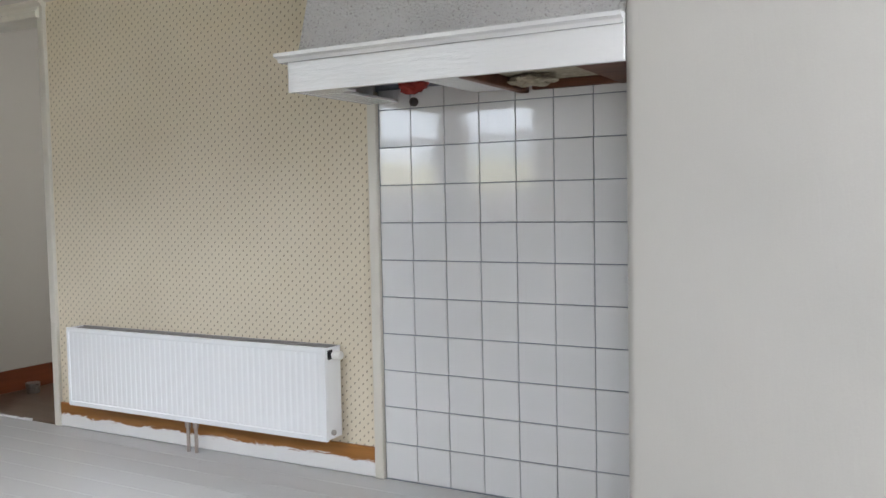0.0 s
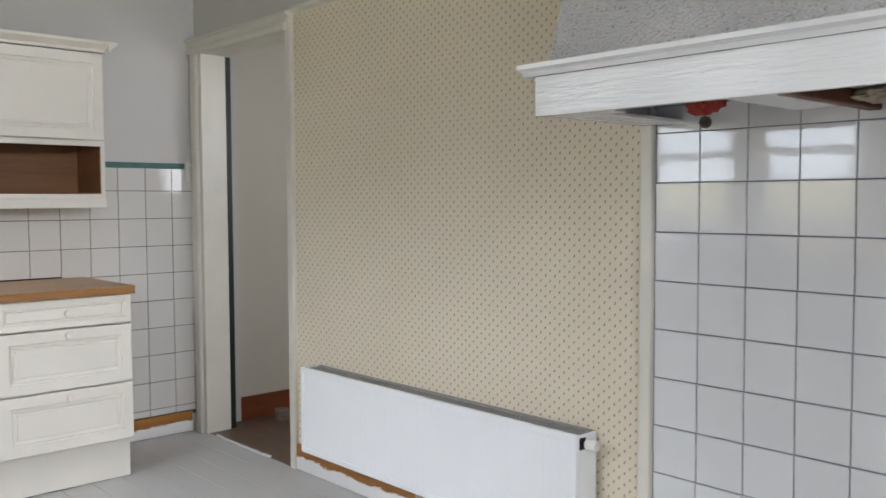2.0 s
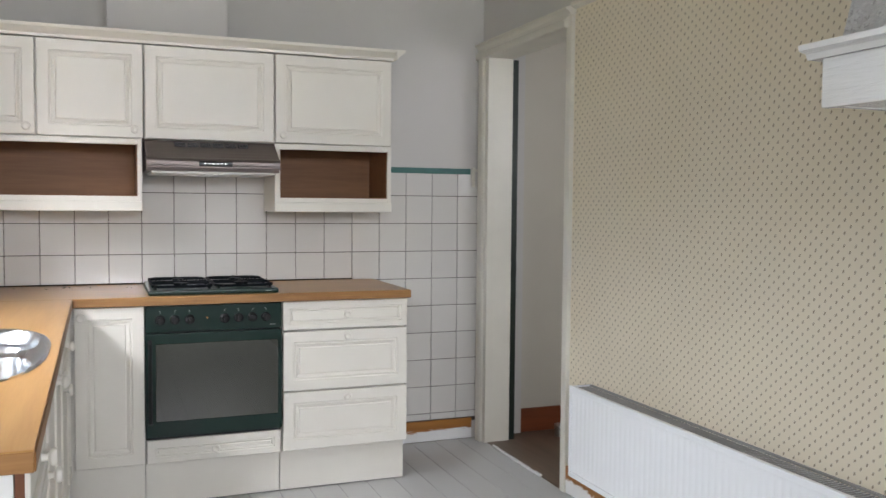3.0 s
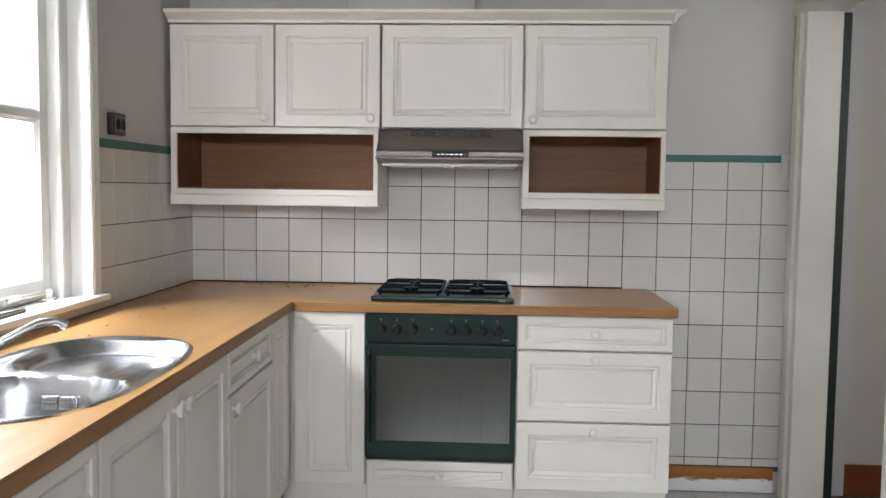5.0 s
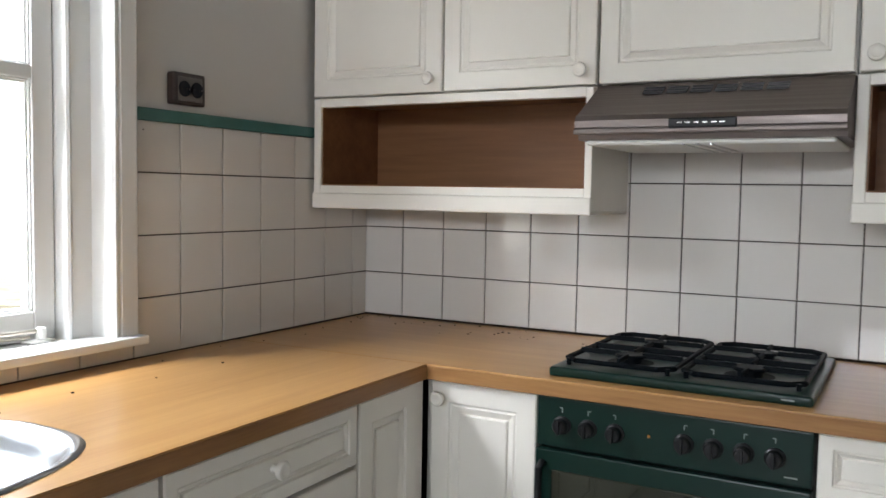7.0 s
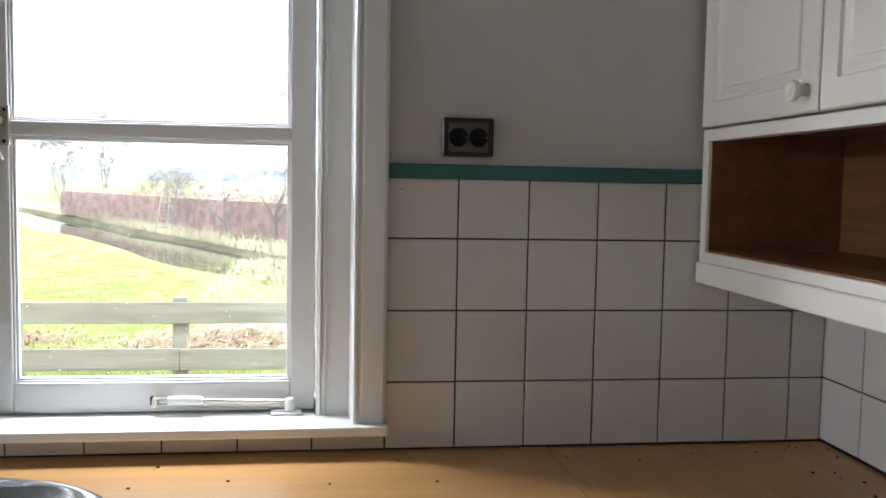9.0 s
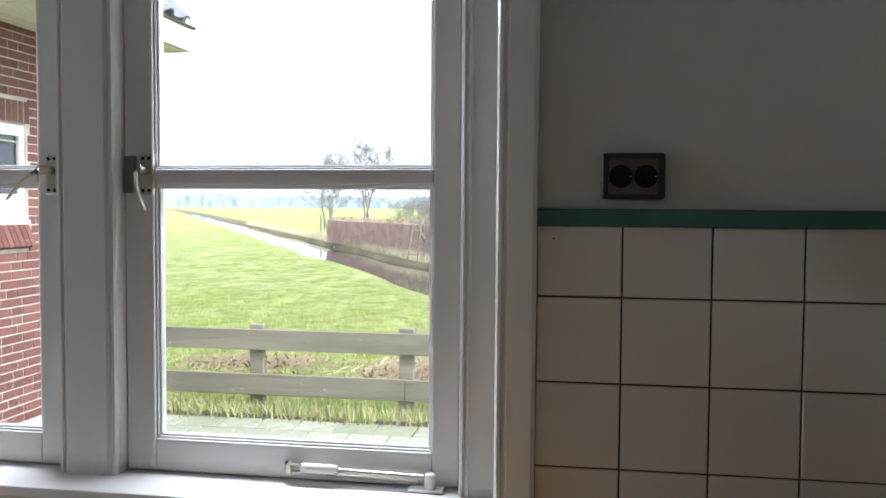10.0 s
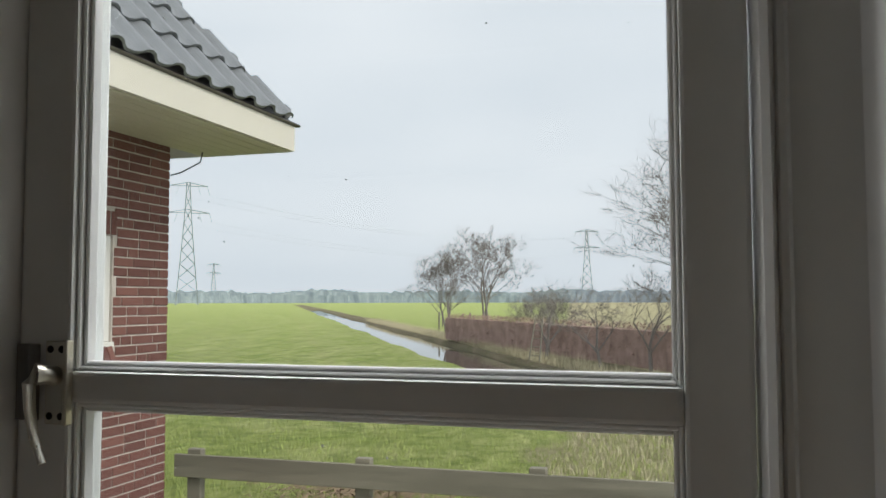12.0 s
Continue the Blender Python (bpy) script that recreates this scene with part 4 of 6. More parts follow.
def well(p, c, a, b, e, depth, wall):
    r = (abs((p.x - c[0]) / a) ** e + abs((p.y - c[1]) / b) ** e) ** (1 / e)
    s = min(1.0, max(0.0, (1 - r) / wall))
    return depth * s * s * (3 - 2 * s)


NR, NT = 72, 128
rows_ = []
for i in range(NR + 1):
    f = 1 - i / NR
    row = []
    for k in range(NT):
        q = superellipse(k, NT, SA * f, SB * f, SN)
        z = WTOP + 0.0012
        if f > 0.93:
            z += 0.005 * math.sin((1 - f) / 0.07 * math.pi)
        elif f > 0.86:
            z -= 0.0035 * (0.93 - f) / 0.07
        else:
            z -= 0.0035
        z -= well(q, (0.362, -1.735), 0.200, 0.212, 3.0, 0.035, 0.16)
        z -= well(q, (0.372, -2.180), 0.190, 0.195, 3.0, 0.15, 0.22)
        row.append(bm.verts.new((q.x, q.y, z)))
    rows_.append(row)
for a, b in zip(rows_, rows_[1:]):
    for k in range(NT):
        if (a[k].co - b[k].co).length > 1e-7:
            bm.faces.new((a[k], a[(k + 1) % NT], b[(k + 1) % NT], b[k]))
bmesh.ops.remove_doubles(bm, verts=bm.verts, dist=1e-5)
part("basin", bm, SINKSTEEL, sink, smooth=True)
bm = bmesh.new()
for i in range(2):
    bx(bm, 0.335 + i * 0.045, 0.37 + i * 0.045, -2.012, -2.008, WTOP - 0.075, WTOP - 0.045, 0.001)
    for j in range(4):
        bx(bm, 0.339 + i * 0.045 + j * 0.0075, 0.342 + i * 0.045 + j * 0.0075, -2.016, -2.011, WTOP - 0.073, WTOP - 0.047)
part("overflow_grate", bm, STEEL, sink)
bm = bmesh.new()
lathe(bm, [(0, 0.004), (0.022, 0.004), (0.034, 0.006), (0.036, 0.0)], Matrix.Translation((0.372, -2.180, WTOP - 0.149)), 24)
part("drain", bm, CHROME, sink, smooth=True)

tap = thing("mixer_tap", (0.20, -2.03, WTOP), "chrome single-lever mixer tap at the back of the sink", "tap")
bm = bmesh.new()
lathe(bm, [(0, 0), (0.027, 0), (0.027, 0.008), (0.022, 0.014), (0.021, 0.085), (0.023, 0.095), (0.020, 0.115), (0.010, 0.122), (0, 0.123)], Matrix.Translation((0.20, -2.03, WTOP + 0.001)), 24)
part("body", bm, CHROME, tap, smooth=True)
bm = bmesh.new()
tube(bm, [(0.21, -2.02, WTOP + 0.045), (0.25, -1.995, WTOP + 0.080), (0.31, -1.955, WTOP + 0.115), (0.345, -1.935, WTOP + 0.120), (0.365, -1.925, WTOP + 0.106)], [0.012, 0.011, 0.0105, 0.011, 0.012], 12)
part("spout", bm, CHROME, tap, smooth=True)
bm = bmesh.new()
tube(bm, [(0.20, -2.03, WTOP + 0.115), (0.225, -1.99, WTOP + 0.132), (0.265, -1.93, WTOP + 0.142)], [0.014, 0.009, 0.006], 10)
part("lever", bm, CHROME, tap, smooth=True)

# the sink run leans out a little towards its open end
def splay(root):
    for ob in (root, *root.children_recursive):
        if ob.type != "MESH":
            continue
        w = where(ob)
        for v in ob.data.vertices:
            x, y = v.co.x + w.x, v.co.y + w.y
            v.co.x += 0.012 * max(0.0, -0.64 - y) * min(1.0, max(0.0, x / 0.6))
        ob.data.update()


for run in (narrow, dd, sinkunit, de, worktop, sink):
    splay(run)

# ---- gas hob ----
hob = thing("gas_hob", (1.19, -0.33, WTOP), "dark green gas hob with four burners under black pan supports", "hob")
HX0, HX1, HY0, HY1 = 0.915, 1.475, -0.60, -0.10
part("tray", box(HX0, HX1, HY0, HY1, WTOP, WTOP + 0.022, 0.008, 3), GREEN, hob)
part("printed_marks", box(HX1 - 0.06, HX1 - 0.035, HY0 - 0.0005, HY0 + 0.0015, WTOP + 0.009, WTOP + 0.012), LETTER, hob)
for sx in (0, 1):
    gx0 = HX0 + 0.022 + sx * 0.268
    gx1 = gx0 + 0.248
    bm = bmesh.new()
    gz = WTOP + 0.047
    gy0, gy1 = HY0 + 0.035, HY1 - 0.02
    c = 0.03
    loop = [(gx0 + c, gy0), (gx1 - c, gy0), (gx1, gy0 + c), (gx1, gy1 - c), (gx1 - c, gy1), (gx0 + c, gy1), (gx0, gy1 - c), (gx0, gy0 + c), (gx0 + c, gy0)]
    tube(bm, [(x, y, gz - 0.012) for x, y in loop], 0.0065, 6)
    for x, y in ((gx0 + 0.01, gy0 + 0.01), (gx1 - 0.01, gy0 + 0.01), (gx0 + 0.01, gy1 - 0.01), (gx1 - 0.01, gy1 - 0.01), (gx0 + 0.005, (gy0 + gy1) / 2), (gx1 - 0.005, (gy0 + gy1) / 2)):
        tube(bm, [(x, y, WTOP + 0.021), (x, y, gz - 0.010)], 0.006, 6)
    xm = (gx0 + gx1) / 2
    bx(bm, gx0, gx1, (gy0 + gy1) / 2 - 0.004, (gy0 + gy1) / 2 + 0.004, gz - 0.018, gz - 0.004, 0.001)
    for cy in (gy0 + (gy1 - gy0) * 0.26, gy0 + (gy1 - gy0) * 0.74):
        for dx, dy in ((1, 0), (-1, 0), (0, 1), (0, -1)):
            a0, a1 = 0.028, (0.122 if dx else 0.10)
            x_a, x_b = sorted((xm + dx * a0, xm + dx * a1))
            y_a, y_b = sorted((cy + dy * a0, cy + dy * a1))
            bx(bm, x_a - 0.003 * abs(dy), x_b + 0.003 * abs(dy), y_a - 0.003 * abs(dx), y_b + 0.003 * abs(dx), gz - 0.012, gz, 0.001)
    part("pan_support", bm, GRILLE, hob, "black enamelled pan support")
    for cy, r in ((gy0 + (gy1 - gy0) * 0.26, 0.036), (gy0 + (gy1 - gy0) * 0.74, 0.028)):
        bm = bmesh.new()
        lathe(bm, [(0, 0.02), (r * 0.9, 0.02), (r, 0.017), (r, 0.013), (r * 0.75, 0.012), (r * 0.75, 0.0), (r * 1.5, 0.0)], Matrix.Translation((xm, cy, WTOP + 0.0225)), 24)
        part("burner", bm, GRILLE, hob, smooth=True)

# ---- wall cabinets ----
UY = -0.306
UD0, UD1 = 1.617, 2.045
SH0 = 1.288


def wall_unit(name, x0, x1, label, doors, shelf=True):
    t = thing(name, ((x0 + x1) / 2, -0.17, SH0 if shelf else UD0), label, "wall cabinet", "wall cabinets")
    part("carcass", box(x0, x1, UY + 0.018, -0.002, UD0 - 0.002, UD1, 0.001), CABINET, t)
    if shelf:
        part("shelf_stile", box(x0, x0 + 0.026, UY - 0.012, -0.002, SH0 + 0.01, UD0 - 0.0025, 0.002), CABINET, t)
        part("shelf_stile", box(x1 - 0.020, x1, UY - 0.012, -0.002, SH0 + 0.01, UD0 - 0.0025, 0.002), CABINET, t)
        part("shelf_rail", box(x0 + 0.026, x1 - 0.020, UY - 0.012, UY + 0.02, 1.590, UD0 - 0.0025, 0.001), CABINET, t)
        part("shelf_board", box(x0 + 0.026, x1 - 0.020, UY - 0.012, -0.002, 1.334, 1.356, 0.001), CABINET, t)
        part("shelf_back", box(x0 + 0.0262, x1 - 0.0202, -0.012, -0.003, 1.356, 1.6145), OAK, t, "brown oak veneer inside the open shelf")
        part("shelf_side", box(x0 + 0.0262, x0 + 0.030, UY - 0.004, -0.012, 1.3605, 1.6085), OAK, t)
        part("shelf_side", box(x1 - 0.024, x1 - 0.0202, UY - 0.004, -0.012, 1.3605, 1.6085), OAK, t)
        part("shelf_top", box(x0 + 0.030, x1 - 0.024, UY + 0.021, -0.012, 1.609, 1.6145), OAK, t)
        part("shelf_floor", box(x0 + 0.0262, x1 - 0.0202, UY - 0.004, -0.012, 1.3562, 1.360), OAK, t)
        part("light_rail", box(x0 - 0.002, x1 + 0.001, UY - 0.018, UY + 0.004, SH0, 1.3335, 0.003), CABINET, t, "cream moulded rail below the shelf")
        part("light_rail", box(x0 + 0.001, x1 - 0.001, UY + 0.005, -0.002, SH0, 1.3335, 0.003), CABINET, t)
    for a, b, kx in doors:
        front(t, "door", a, b, UD0, UD1 - 0.002, UY, ACROSS, (kx, 1.655))
    return t


wall_unit("wall_cabinet", 0.022, 0.905, "cream two-door wall cabinet above a wide open oak shelf", [(0.023, 0.468, 0.432), (0.470, 0.914, 0.876)])
wall_unit("hood_cabinet", 0.916, 1.506, "cream one-door wall cabinet above the cooker hood", [(0.917, 1.505, 9)], False)
wall_unit("wall_cabinet", 1.508, 2.094, "cream one-door wall cabinet above a narrow open oak shelf", [(1.509, 2.094, 1.545)])
cornice = thing("cabinet_cornice", (1.06, -0.2, UD1), "cream moulded cornice along the wall cabinet tops", "cornice")
prof = [(-0.002, 0.0), (-0.330, 0.0), (-0.332, 0.012), (-0.348, 0.020), (-0.380, 0.034), (-0.386, 0.046), (-0.002, 0.048)]
part("front_moulding", extruded([(y, UD1 + 0.001 + z) for y, z in prof], 0, 0.020, 2.10), CABINET, cornice)
bm = bmesh.new()
prism(bm, [(2.1005, UD1 + 0.001), (2.108, UD1 + 0.002), (2.112, UD1 + 0.013), (2.125, UD1 + 0.021), (2.143, UD1 + 0.035), (2.146, UD1 + 0.047), (2.1005, UD1 + 0.049)], 1, -0.386, -0.002)
part("side_moulding", bm, CABINET, cornice)
duct = thing("duct_casing", (1.03, -0.1, 2.094), "grey-white boxed duct above the wall cabinets", "duct casing")
part("panel", box(0.76, 1.30, -0.22, -0.002, UD1 + 0.050, TOP, 0.002), PLASTER, duct)

# ---- cooker hood ----
hood = thing("cooker_hood", (1.21, -0.25, 1.46), "slim bronze-tinted steel cooker hood with a black button panel", "cooker hood")
HX = (0.918, 1.504)
part("canopy", extruded([(-0.03, 1.47), (-0.03, 1.6135), (-0.322, 1.6135), (-0.330, 1.605), (-0.462, 1.531), (-0.477, 1.525), (-0.484, 1.514), (-0.484, 1.497), (-0.474, 1.489), (-0.46, 1.484), (-0.455, 1.47)], 0, *HX), BROWNSTEEL, hood)
part("filter", box(HX[0] + 0.02, HX[1] - 0.02, -0.455, -0.06, 1.458, 1.4695, 0.004), PVC, hood, "pale metal grease filter")
part("front_lip", box(HX[0] - 0.003, HX[1] + 0.003, -0.486, -0.470, 1.482, 1.495, 0.004, 2), BROWNSTEEL, hood, "brushed steel front lip")
bm = bmesh.new()
for r in range(3):
    for i in range(6):
        f = 0.06 + r * 0.10
        y, z = -0.330 - f * 0.132, 1.605 - f * 0.074
        xx = 1.045 + i * 0.0565
        bx(bm, xx, xx + 0.047, y - 0.006, y + 0.004, z - 0.0022, z + 0.0022)
part("vent_slots", bm, BLACK, hood, "rows of dark vent slots")
keys = part("button_panel", box(1.140, 1.288, -0.4905, -0.478, 1.492, 1.515, 0.004, 2), BLACK, hood, "black button panel")
for i in range(6):
    x = 1.160 + i * 0.0185
    part("button", box(x, x + 0.011, -0.4915, -0.490, 1.502, 1.5055, 0.0006), STEEL, keys)
for i in range(3):
    bm = bmesh.new()
    tube(bm, [(1.17 + i * 0.03, -0.47, 1.457), (1.17 + i * 0.03, -0.08, 1.457)], 0.003, 6)
    part("filter_bar", bm, STEEL, hood)

# ---- radiator ----
RY0, RY1, RZ0, RZ1, RX = -2.85, -1.24, 0.157, 0.553, 2.612
rad = thing("radiator", (2.66, -2.04, 0.15), "white enamelled panel radiator with vertical ribs under the wallpaper", "radiator")
bm = bmesh.new()
pitch = 0.0335
n = int((RY1 - RY0 - 0.05) / pitch)
ys = RY0 + (RY1 - RY0 - n * pitch) / 2
prof = [(RX + 0.006, RY0 + 0.004)]
for i in range(n):
    a = ys + i * pitch
    prof += [(RX + 0.004, a + 0.003), (RX + 0.0056, a + 0.010), (RX + 0.0056, a + 0.017), (RX + 0.004, a + 0.024)]
prof += [(RX + 0.006, RY1 - 0.004)]
prism(bm, prof + [(RX + 0.018, RY1 - 0.004), (RX + 0.018, RY0 + 0.004)], 2, RZ0 + 0.022, RZ1 - 0.022)
part("panel", bm, RADIATOR, rad, "ribbed front panel")
bm = bmesh.new()
bx(bm, RX, RX + 0.018, RY0, RY1, RZ0, RZ0 + 0.024, 0.004, 2)
bx(bm, RX, RX + 0.018, RY0, RY1, RZ1 - 0.024, RZ1, 0.004, 2)
bx(bm, RX, RX + 0.018, RY0, RY0 + 0.016, RZ0 + 0.020, RZ1 - 0.020, 0.003, 2)
bx(bm, RX, RX + 0.018, RY1 - 0.016, RY1, RZ0 + 0.020, RZ1 - 0.020, 0.003, 2)
part("rim", bm, RADIATOR, rad)
for y in (RY0 + 0.001, RY1 - 0.0045):
    part("side_cover", box(RX + 0.0185, 2.722, y, y + 0.0035, RZ0 + 0.006, RZ1 - 0.002, 0.001), RADIATOR, rad)
part("rear_panel", box(2.700, 2.712, RY0 + 0.01, RY1 - 0.01, RZ0 + 0.005, RZ1 - 0.012, 0.003), RADIATOR, rad)
bm = bmesh.new()
for y in [RY0 + 0.01 + i * 0.0155 for i in range(int((RY1 - RY0 - 0.02) / 0.0155))]:
    bx(bm, RX + 0.024, 2.698, y, y + 0.004, RZ1 - 0.008, RZ1 - 0.004)
bx(bm, RX + 0.019, RX + 0.024, RY0 + 0.005, RY1 - 0.005, RZ1 - 0.010, RZ1 - 0.003)
bx(bm, 2.713, 2.722, RY0 + 0.005, RY1 - 0.005, RZ1 - 0.010, RZ1 - 0.003)
part("top_grille", bm, GREYTOP, rad, "slatted top grille")
part("convector", box(RX + 0.026, 2.698, RY0 + 0.012, RY1 - 0.012, RZ0 + 0.02, RZ1 - 0.03, 0.001), GREYBROWN, rad, "dark convector fins")
bm = bmesh.new()
lathe(bm, [(0, 0), (0.010, 0), (0.012, 0.012), (0.018, 0.014), (0.0185, 0.050), (0.016, 0.054), (0, 0.054)], Matrix.Translation((2.655, RY0, 0.520)) @ Matrix.Rotation(radians(90), 4, "X"), 20)
part("thermostat_knob", bm, PVC, rad, smooth=True)
bm = bmesh.new()
lathe(bm, [(0, 0), (0.014, 0), (0.014, 0.006), (0.008, 0.008), (0, 0.008)], Matrix.Translation((2.650, RY0, 0.520)) @ Matrix.Rotation(radians(90), 4, "X"), 16)
bx(bm, 2.632, 2.664, RY0 - 0.002, RY0 + 0.002, 0.500, 0.540, 0.003)
part("valve_seat", bm, BLACK, rad)
bm = bmesh.new()
lathe(bm, [(0, 0), (0.012, 0), (0.012, 0.010), (0.007, 0.011), (0.007, 0.006), (0, 0.006)], Matrix.Translation((2.655, RY0, 0.190)) @ Matrix.Rotation(radians(90), 4, "X"), 16)
part("end_plug", bm, STEEL, rad)
for y in (-2.055, -2.005):
    bm = bmesh.new()
    tube(bm, [(2.665, y, 0.0), (2.665, y, 0.157)], 0.0085, 12)
    lathe(bm, [(0.0085, 0.115), (0.014, 0.118), (0.014, 0.150), (0.0085, 0.155)], Matrix.Translation((2.665, y, 0)), 12)
    part("pipe", bm, COPPER, rad, smooth=True)

# ---- mantel ----
MY_L, MY_R = -3.03, -4.252
mantel = thing("mantel_hood", (2.45, -3.6, 1.53), "white gloss-painted wooden mantel hood over the tiled hearth recess", "mantel")
part("fascia", box(XP, XP + 0.022, MY_R, MY_L, 1.545, 1.652, 0.004, 2), GLOSSWHITE, mantel, "gloss white fascia board with brush marks")
part("end_board", box(XP + 0.022, XR - 0.001, MY_L - 0.022, MY_L, 1.548, 1.652, 0.002), GLOSSWHITE, mantel)
bm = bmesh.new()
prism(bm, [(XP + 0.02, 1.652), (XP - 0.008, 1.652), (XP - 0.014, 1.664), (XP - 0.034, 1.670), (XP - 0.036, 1.682), (XR - 0.001, 1.684), (XR - 0.001, 1.652)], 1, MY_R, MY_L + 0.034)
part("shelf_board", bm, GLOSSWHITE, mantel, "narrow moulded shelf board")
part("under_board", box(XP + 0.022, XP + 0.14, MY_L - 0.20, MY_L - 0.022, 1.550, 1.562, 0.002), GLOSSWHITE, mantel, "white board on the underside")
part("under_board", box(XP + 0.14, XR - 0.002, MY_L - 0.13, MY_L - 0.022, 1.550, 1.562, 0.002), GLOSSWHITE, mantel, "white board on the underside")
part("under_board", box(XP + 0.03, XR - 0.06, MY_L - 0.66, MY_L - 0.50, 1.556, 1.572, 0.002), GLOSSWHITE, mantel, "loose white board on the underside")
part("under_panel", box(XP + 0.024, XR - 0.002, MY_R, MY_L - 0.69, 1.585, 1.595, 0.001), FOAM, mantel, "stained cream panel on the underside")
# the open cavity's shade is put in as a dark-coloured panel
part("cavity_panel", box(XP + 0.024, XR - 0.002, MY_L - 0.69, MY_L - 0.12, 1.635, 1.645, 0.001), EDGEWOOD, mantel, "dark panel whose colour stands for the shaded cavity")
part("beam", box(XP + 0.03, XR - 0.004, MY_L - 0.70, MY_L - 0.665, 1.545, 1.584, 0.003), OLDBEAM, mantel, "old red-brown beam")
part("beam", box(XP + 0.024, XR - 0.05, MY_R + 0.002, MY_R + 0.16, 1.545, 1.584, 0.004), OLDBEAM, mantel, "old red-brown beam")
part("cleat", box(XR - 0.03, XR - 0.003, MY_R + 0.02, MY_L - 0.72, 1.553, 1.584, 0.003), OLDBEAM, mantel, "stained wall cleat")
canopy = thing("chimney_breast", (2.5, -3.6, 1.69), "white roughcast chimney breast tapering upward above the mantel", "chimney breast")
bm = bmesh.new()
lo = [(XP + 0.012, MY_R), (XP + 0.012, MY_L - 0.040), (XR - 0.001, MY_L - 0.040), (XR - 0.001, MY_R)]
hi = [(XP + 0.20, MY_R), (XP + 0.20, MY_L - 0.16), (XR - 0.001, MY_L - 0.16), (XR - 0.001, MY_R)]
va, vb = [bm.verts.new((x, y, 1.684)) for x, y in lo], [bm.verts.new((x, y, TOP)) for x, y in hi]
for i in range(4):
    bm.faces.new((va[i], va[(i + 1) % 4], vb[(i + 1) % 4], vb[i]))
bm.faces.new(vb)
bmesh.ops.recalc_face_normals(bm, faces=bm.faces)
part("roughcast", bm, ROUGHCAST, canopy)


def crumpled(name, c, size, mat, label, category, squash=0.5, seed=1):
    bm = bmesh.new()
    bmesh.ops.create_icosphere(bm, subdivisions=4, radius=1.0)
    for v in bm.verts:
        d = 1 + 0.45 * noise.noise(v.co * 2.3 + Vector((seed, 0, 0))) + 0.3 * abs(noise.noise(v.co * 5.1 + Vector((0, seed, 0))))
        v.co = Vector((v.co.x * size[0], v.co.y * size[1], v.co.z * size[2])) * d + Vector(c)
    return solo(name, bm, mat, c, label, category, smooth=True)


crumpled("red_rag", (2.45, -3.40, 1.575), (0.05, 0.05, 0.030), PINKRAG, "crumpled red rag stuffed in the gap under the mantel", "rag", seed=3)
crumpled("foam_lump", (2.57, -3.81, 1.568), (0.06, 0.075, 0.020), FOAM, "dried yellowish foam lump under the mantel", "foam", seed=7)

hole = thing("pipe_stub", (XR, -3.27, 1.545), "short dark round pipe stub in the hearth tiles", "pipe stub")
bm = bmesh.new()
lathe(bm, [(0, 0.002), (0.011, 0.002), (0.012, 0.012), (0.0175, 0.012), (0.0175, 0)], Matrix.Translation((XR - 0.002, -3.235, 1.547)) @ Matrix.Rotation(radians(-90), 4, "Y"), 18)
part("ring", bm, GREYBROWN, hole)

# ---- small steel tin in the hall ----
tin = thing("steel_tin", (3.2, -0.13, 0.0), "small round steel tin with a lid on the hall floor", "tin")
bm = bmesh.new()
lathe(bm, [(0, 0), (0.038, 0), (0.040, 0.003), (0.040, 0.052), (0, 0.052)], Matrix.Translation((3.2, -0.13, -0.004)), 28)
part("body", bm, STEEL, tin, smooth=True)
bm = bmesh.new()
lathe(bm, [(0.041, 0.044), (0.042, 0.046), (0.042, 0.064), (0.039, 0.067), (0, 0.067)], Matrix.Translation((3.2, -0.13, -0.004)), 28)
part("lid", bm, STEEL, tin, smooth=True)

# ---- outside: the brick annex ----
GZ = -0.12
BWY = -4.75
BWX = -4.53
annex = thing("brick_annex", (-3.0, -6.0, GZ), "red-brown brick house wing with grey roof tiles and cream fascia", "house")
WX0, WX1, WZA, WZB = -3.95, -2.35, 1.40, 2.085
bm = bmesh.new()
for q in ((BWX + 0.006, WX0, GZ, TOP), (WX1, -0.3, GZ, TOP), (WX0, WX1, GZ, 1.23), (WX0, WX1, 2.085, TOP)):
    bx(bm, q[0], q[1], -5.047, BWY - 0.006, q[2], q[3])
bx(bm, BWX + 0.006, BWX + 0.3, -7.6, -5.05, GZ, TOP)
part("wall", bm, MORTAR, annex, "light mortar behind the bricks")
soffit = part("soffit", box(-4.89, -0.3, BWY, -4.005, 2.745, 2.760), SOFFIT, annex)
for i in range(7):
    part("soffit_board", box(-4.885, -0.3, -4.11 - i * 0.1 + 0.010, -4.01 - i * 0.1, 2.729, 2.7445, 0.003), SOFFIT, soffit)
part("fascia", box(-4.905, -0.3, -4.003, -3.980, 2.735, 2.915, 0.003), FASCIA, annex, "cream fascia board")
part("fascia", box(-4.905, -4.885, -7.6, -4.004, 2.735, 2.915, 0.003), FASCIA, annex, "cream fascia board")
part("roof_edge_strip", extruded([(-3.955, 2.925), (-3.972, 2.917), (-4.02, 2.920), (-4.02, 2.932), (-3.965, 2.938)], 0, -4.95, -0.3), ZINC, annex, "weathered zinc edge strip")
bm = bmesh.new()
tube(bm, [(-2.2, -4.55, 2.60), (-3.35, -4.55, 2.60)], 0.045, 14)
part("drain_pipe", bm, PVC, annex, "white plastic pipe under the eave", True)
bm = bmesh.new()
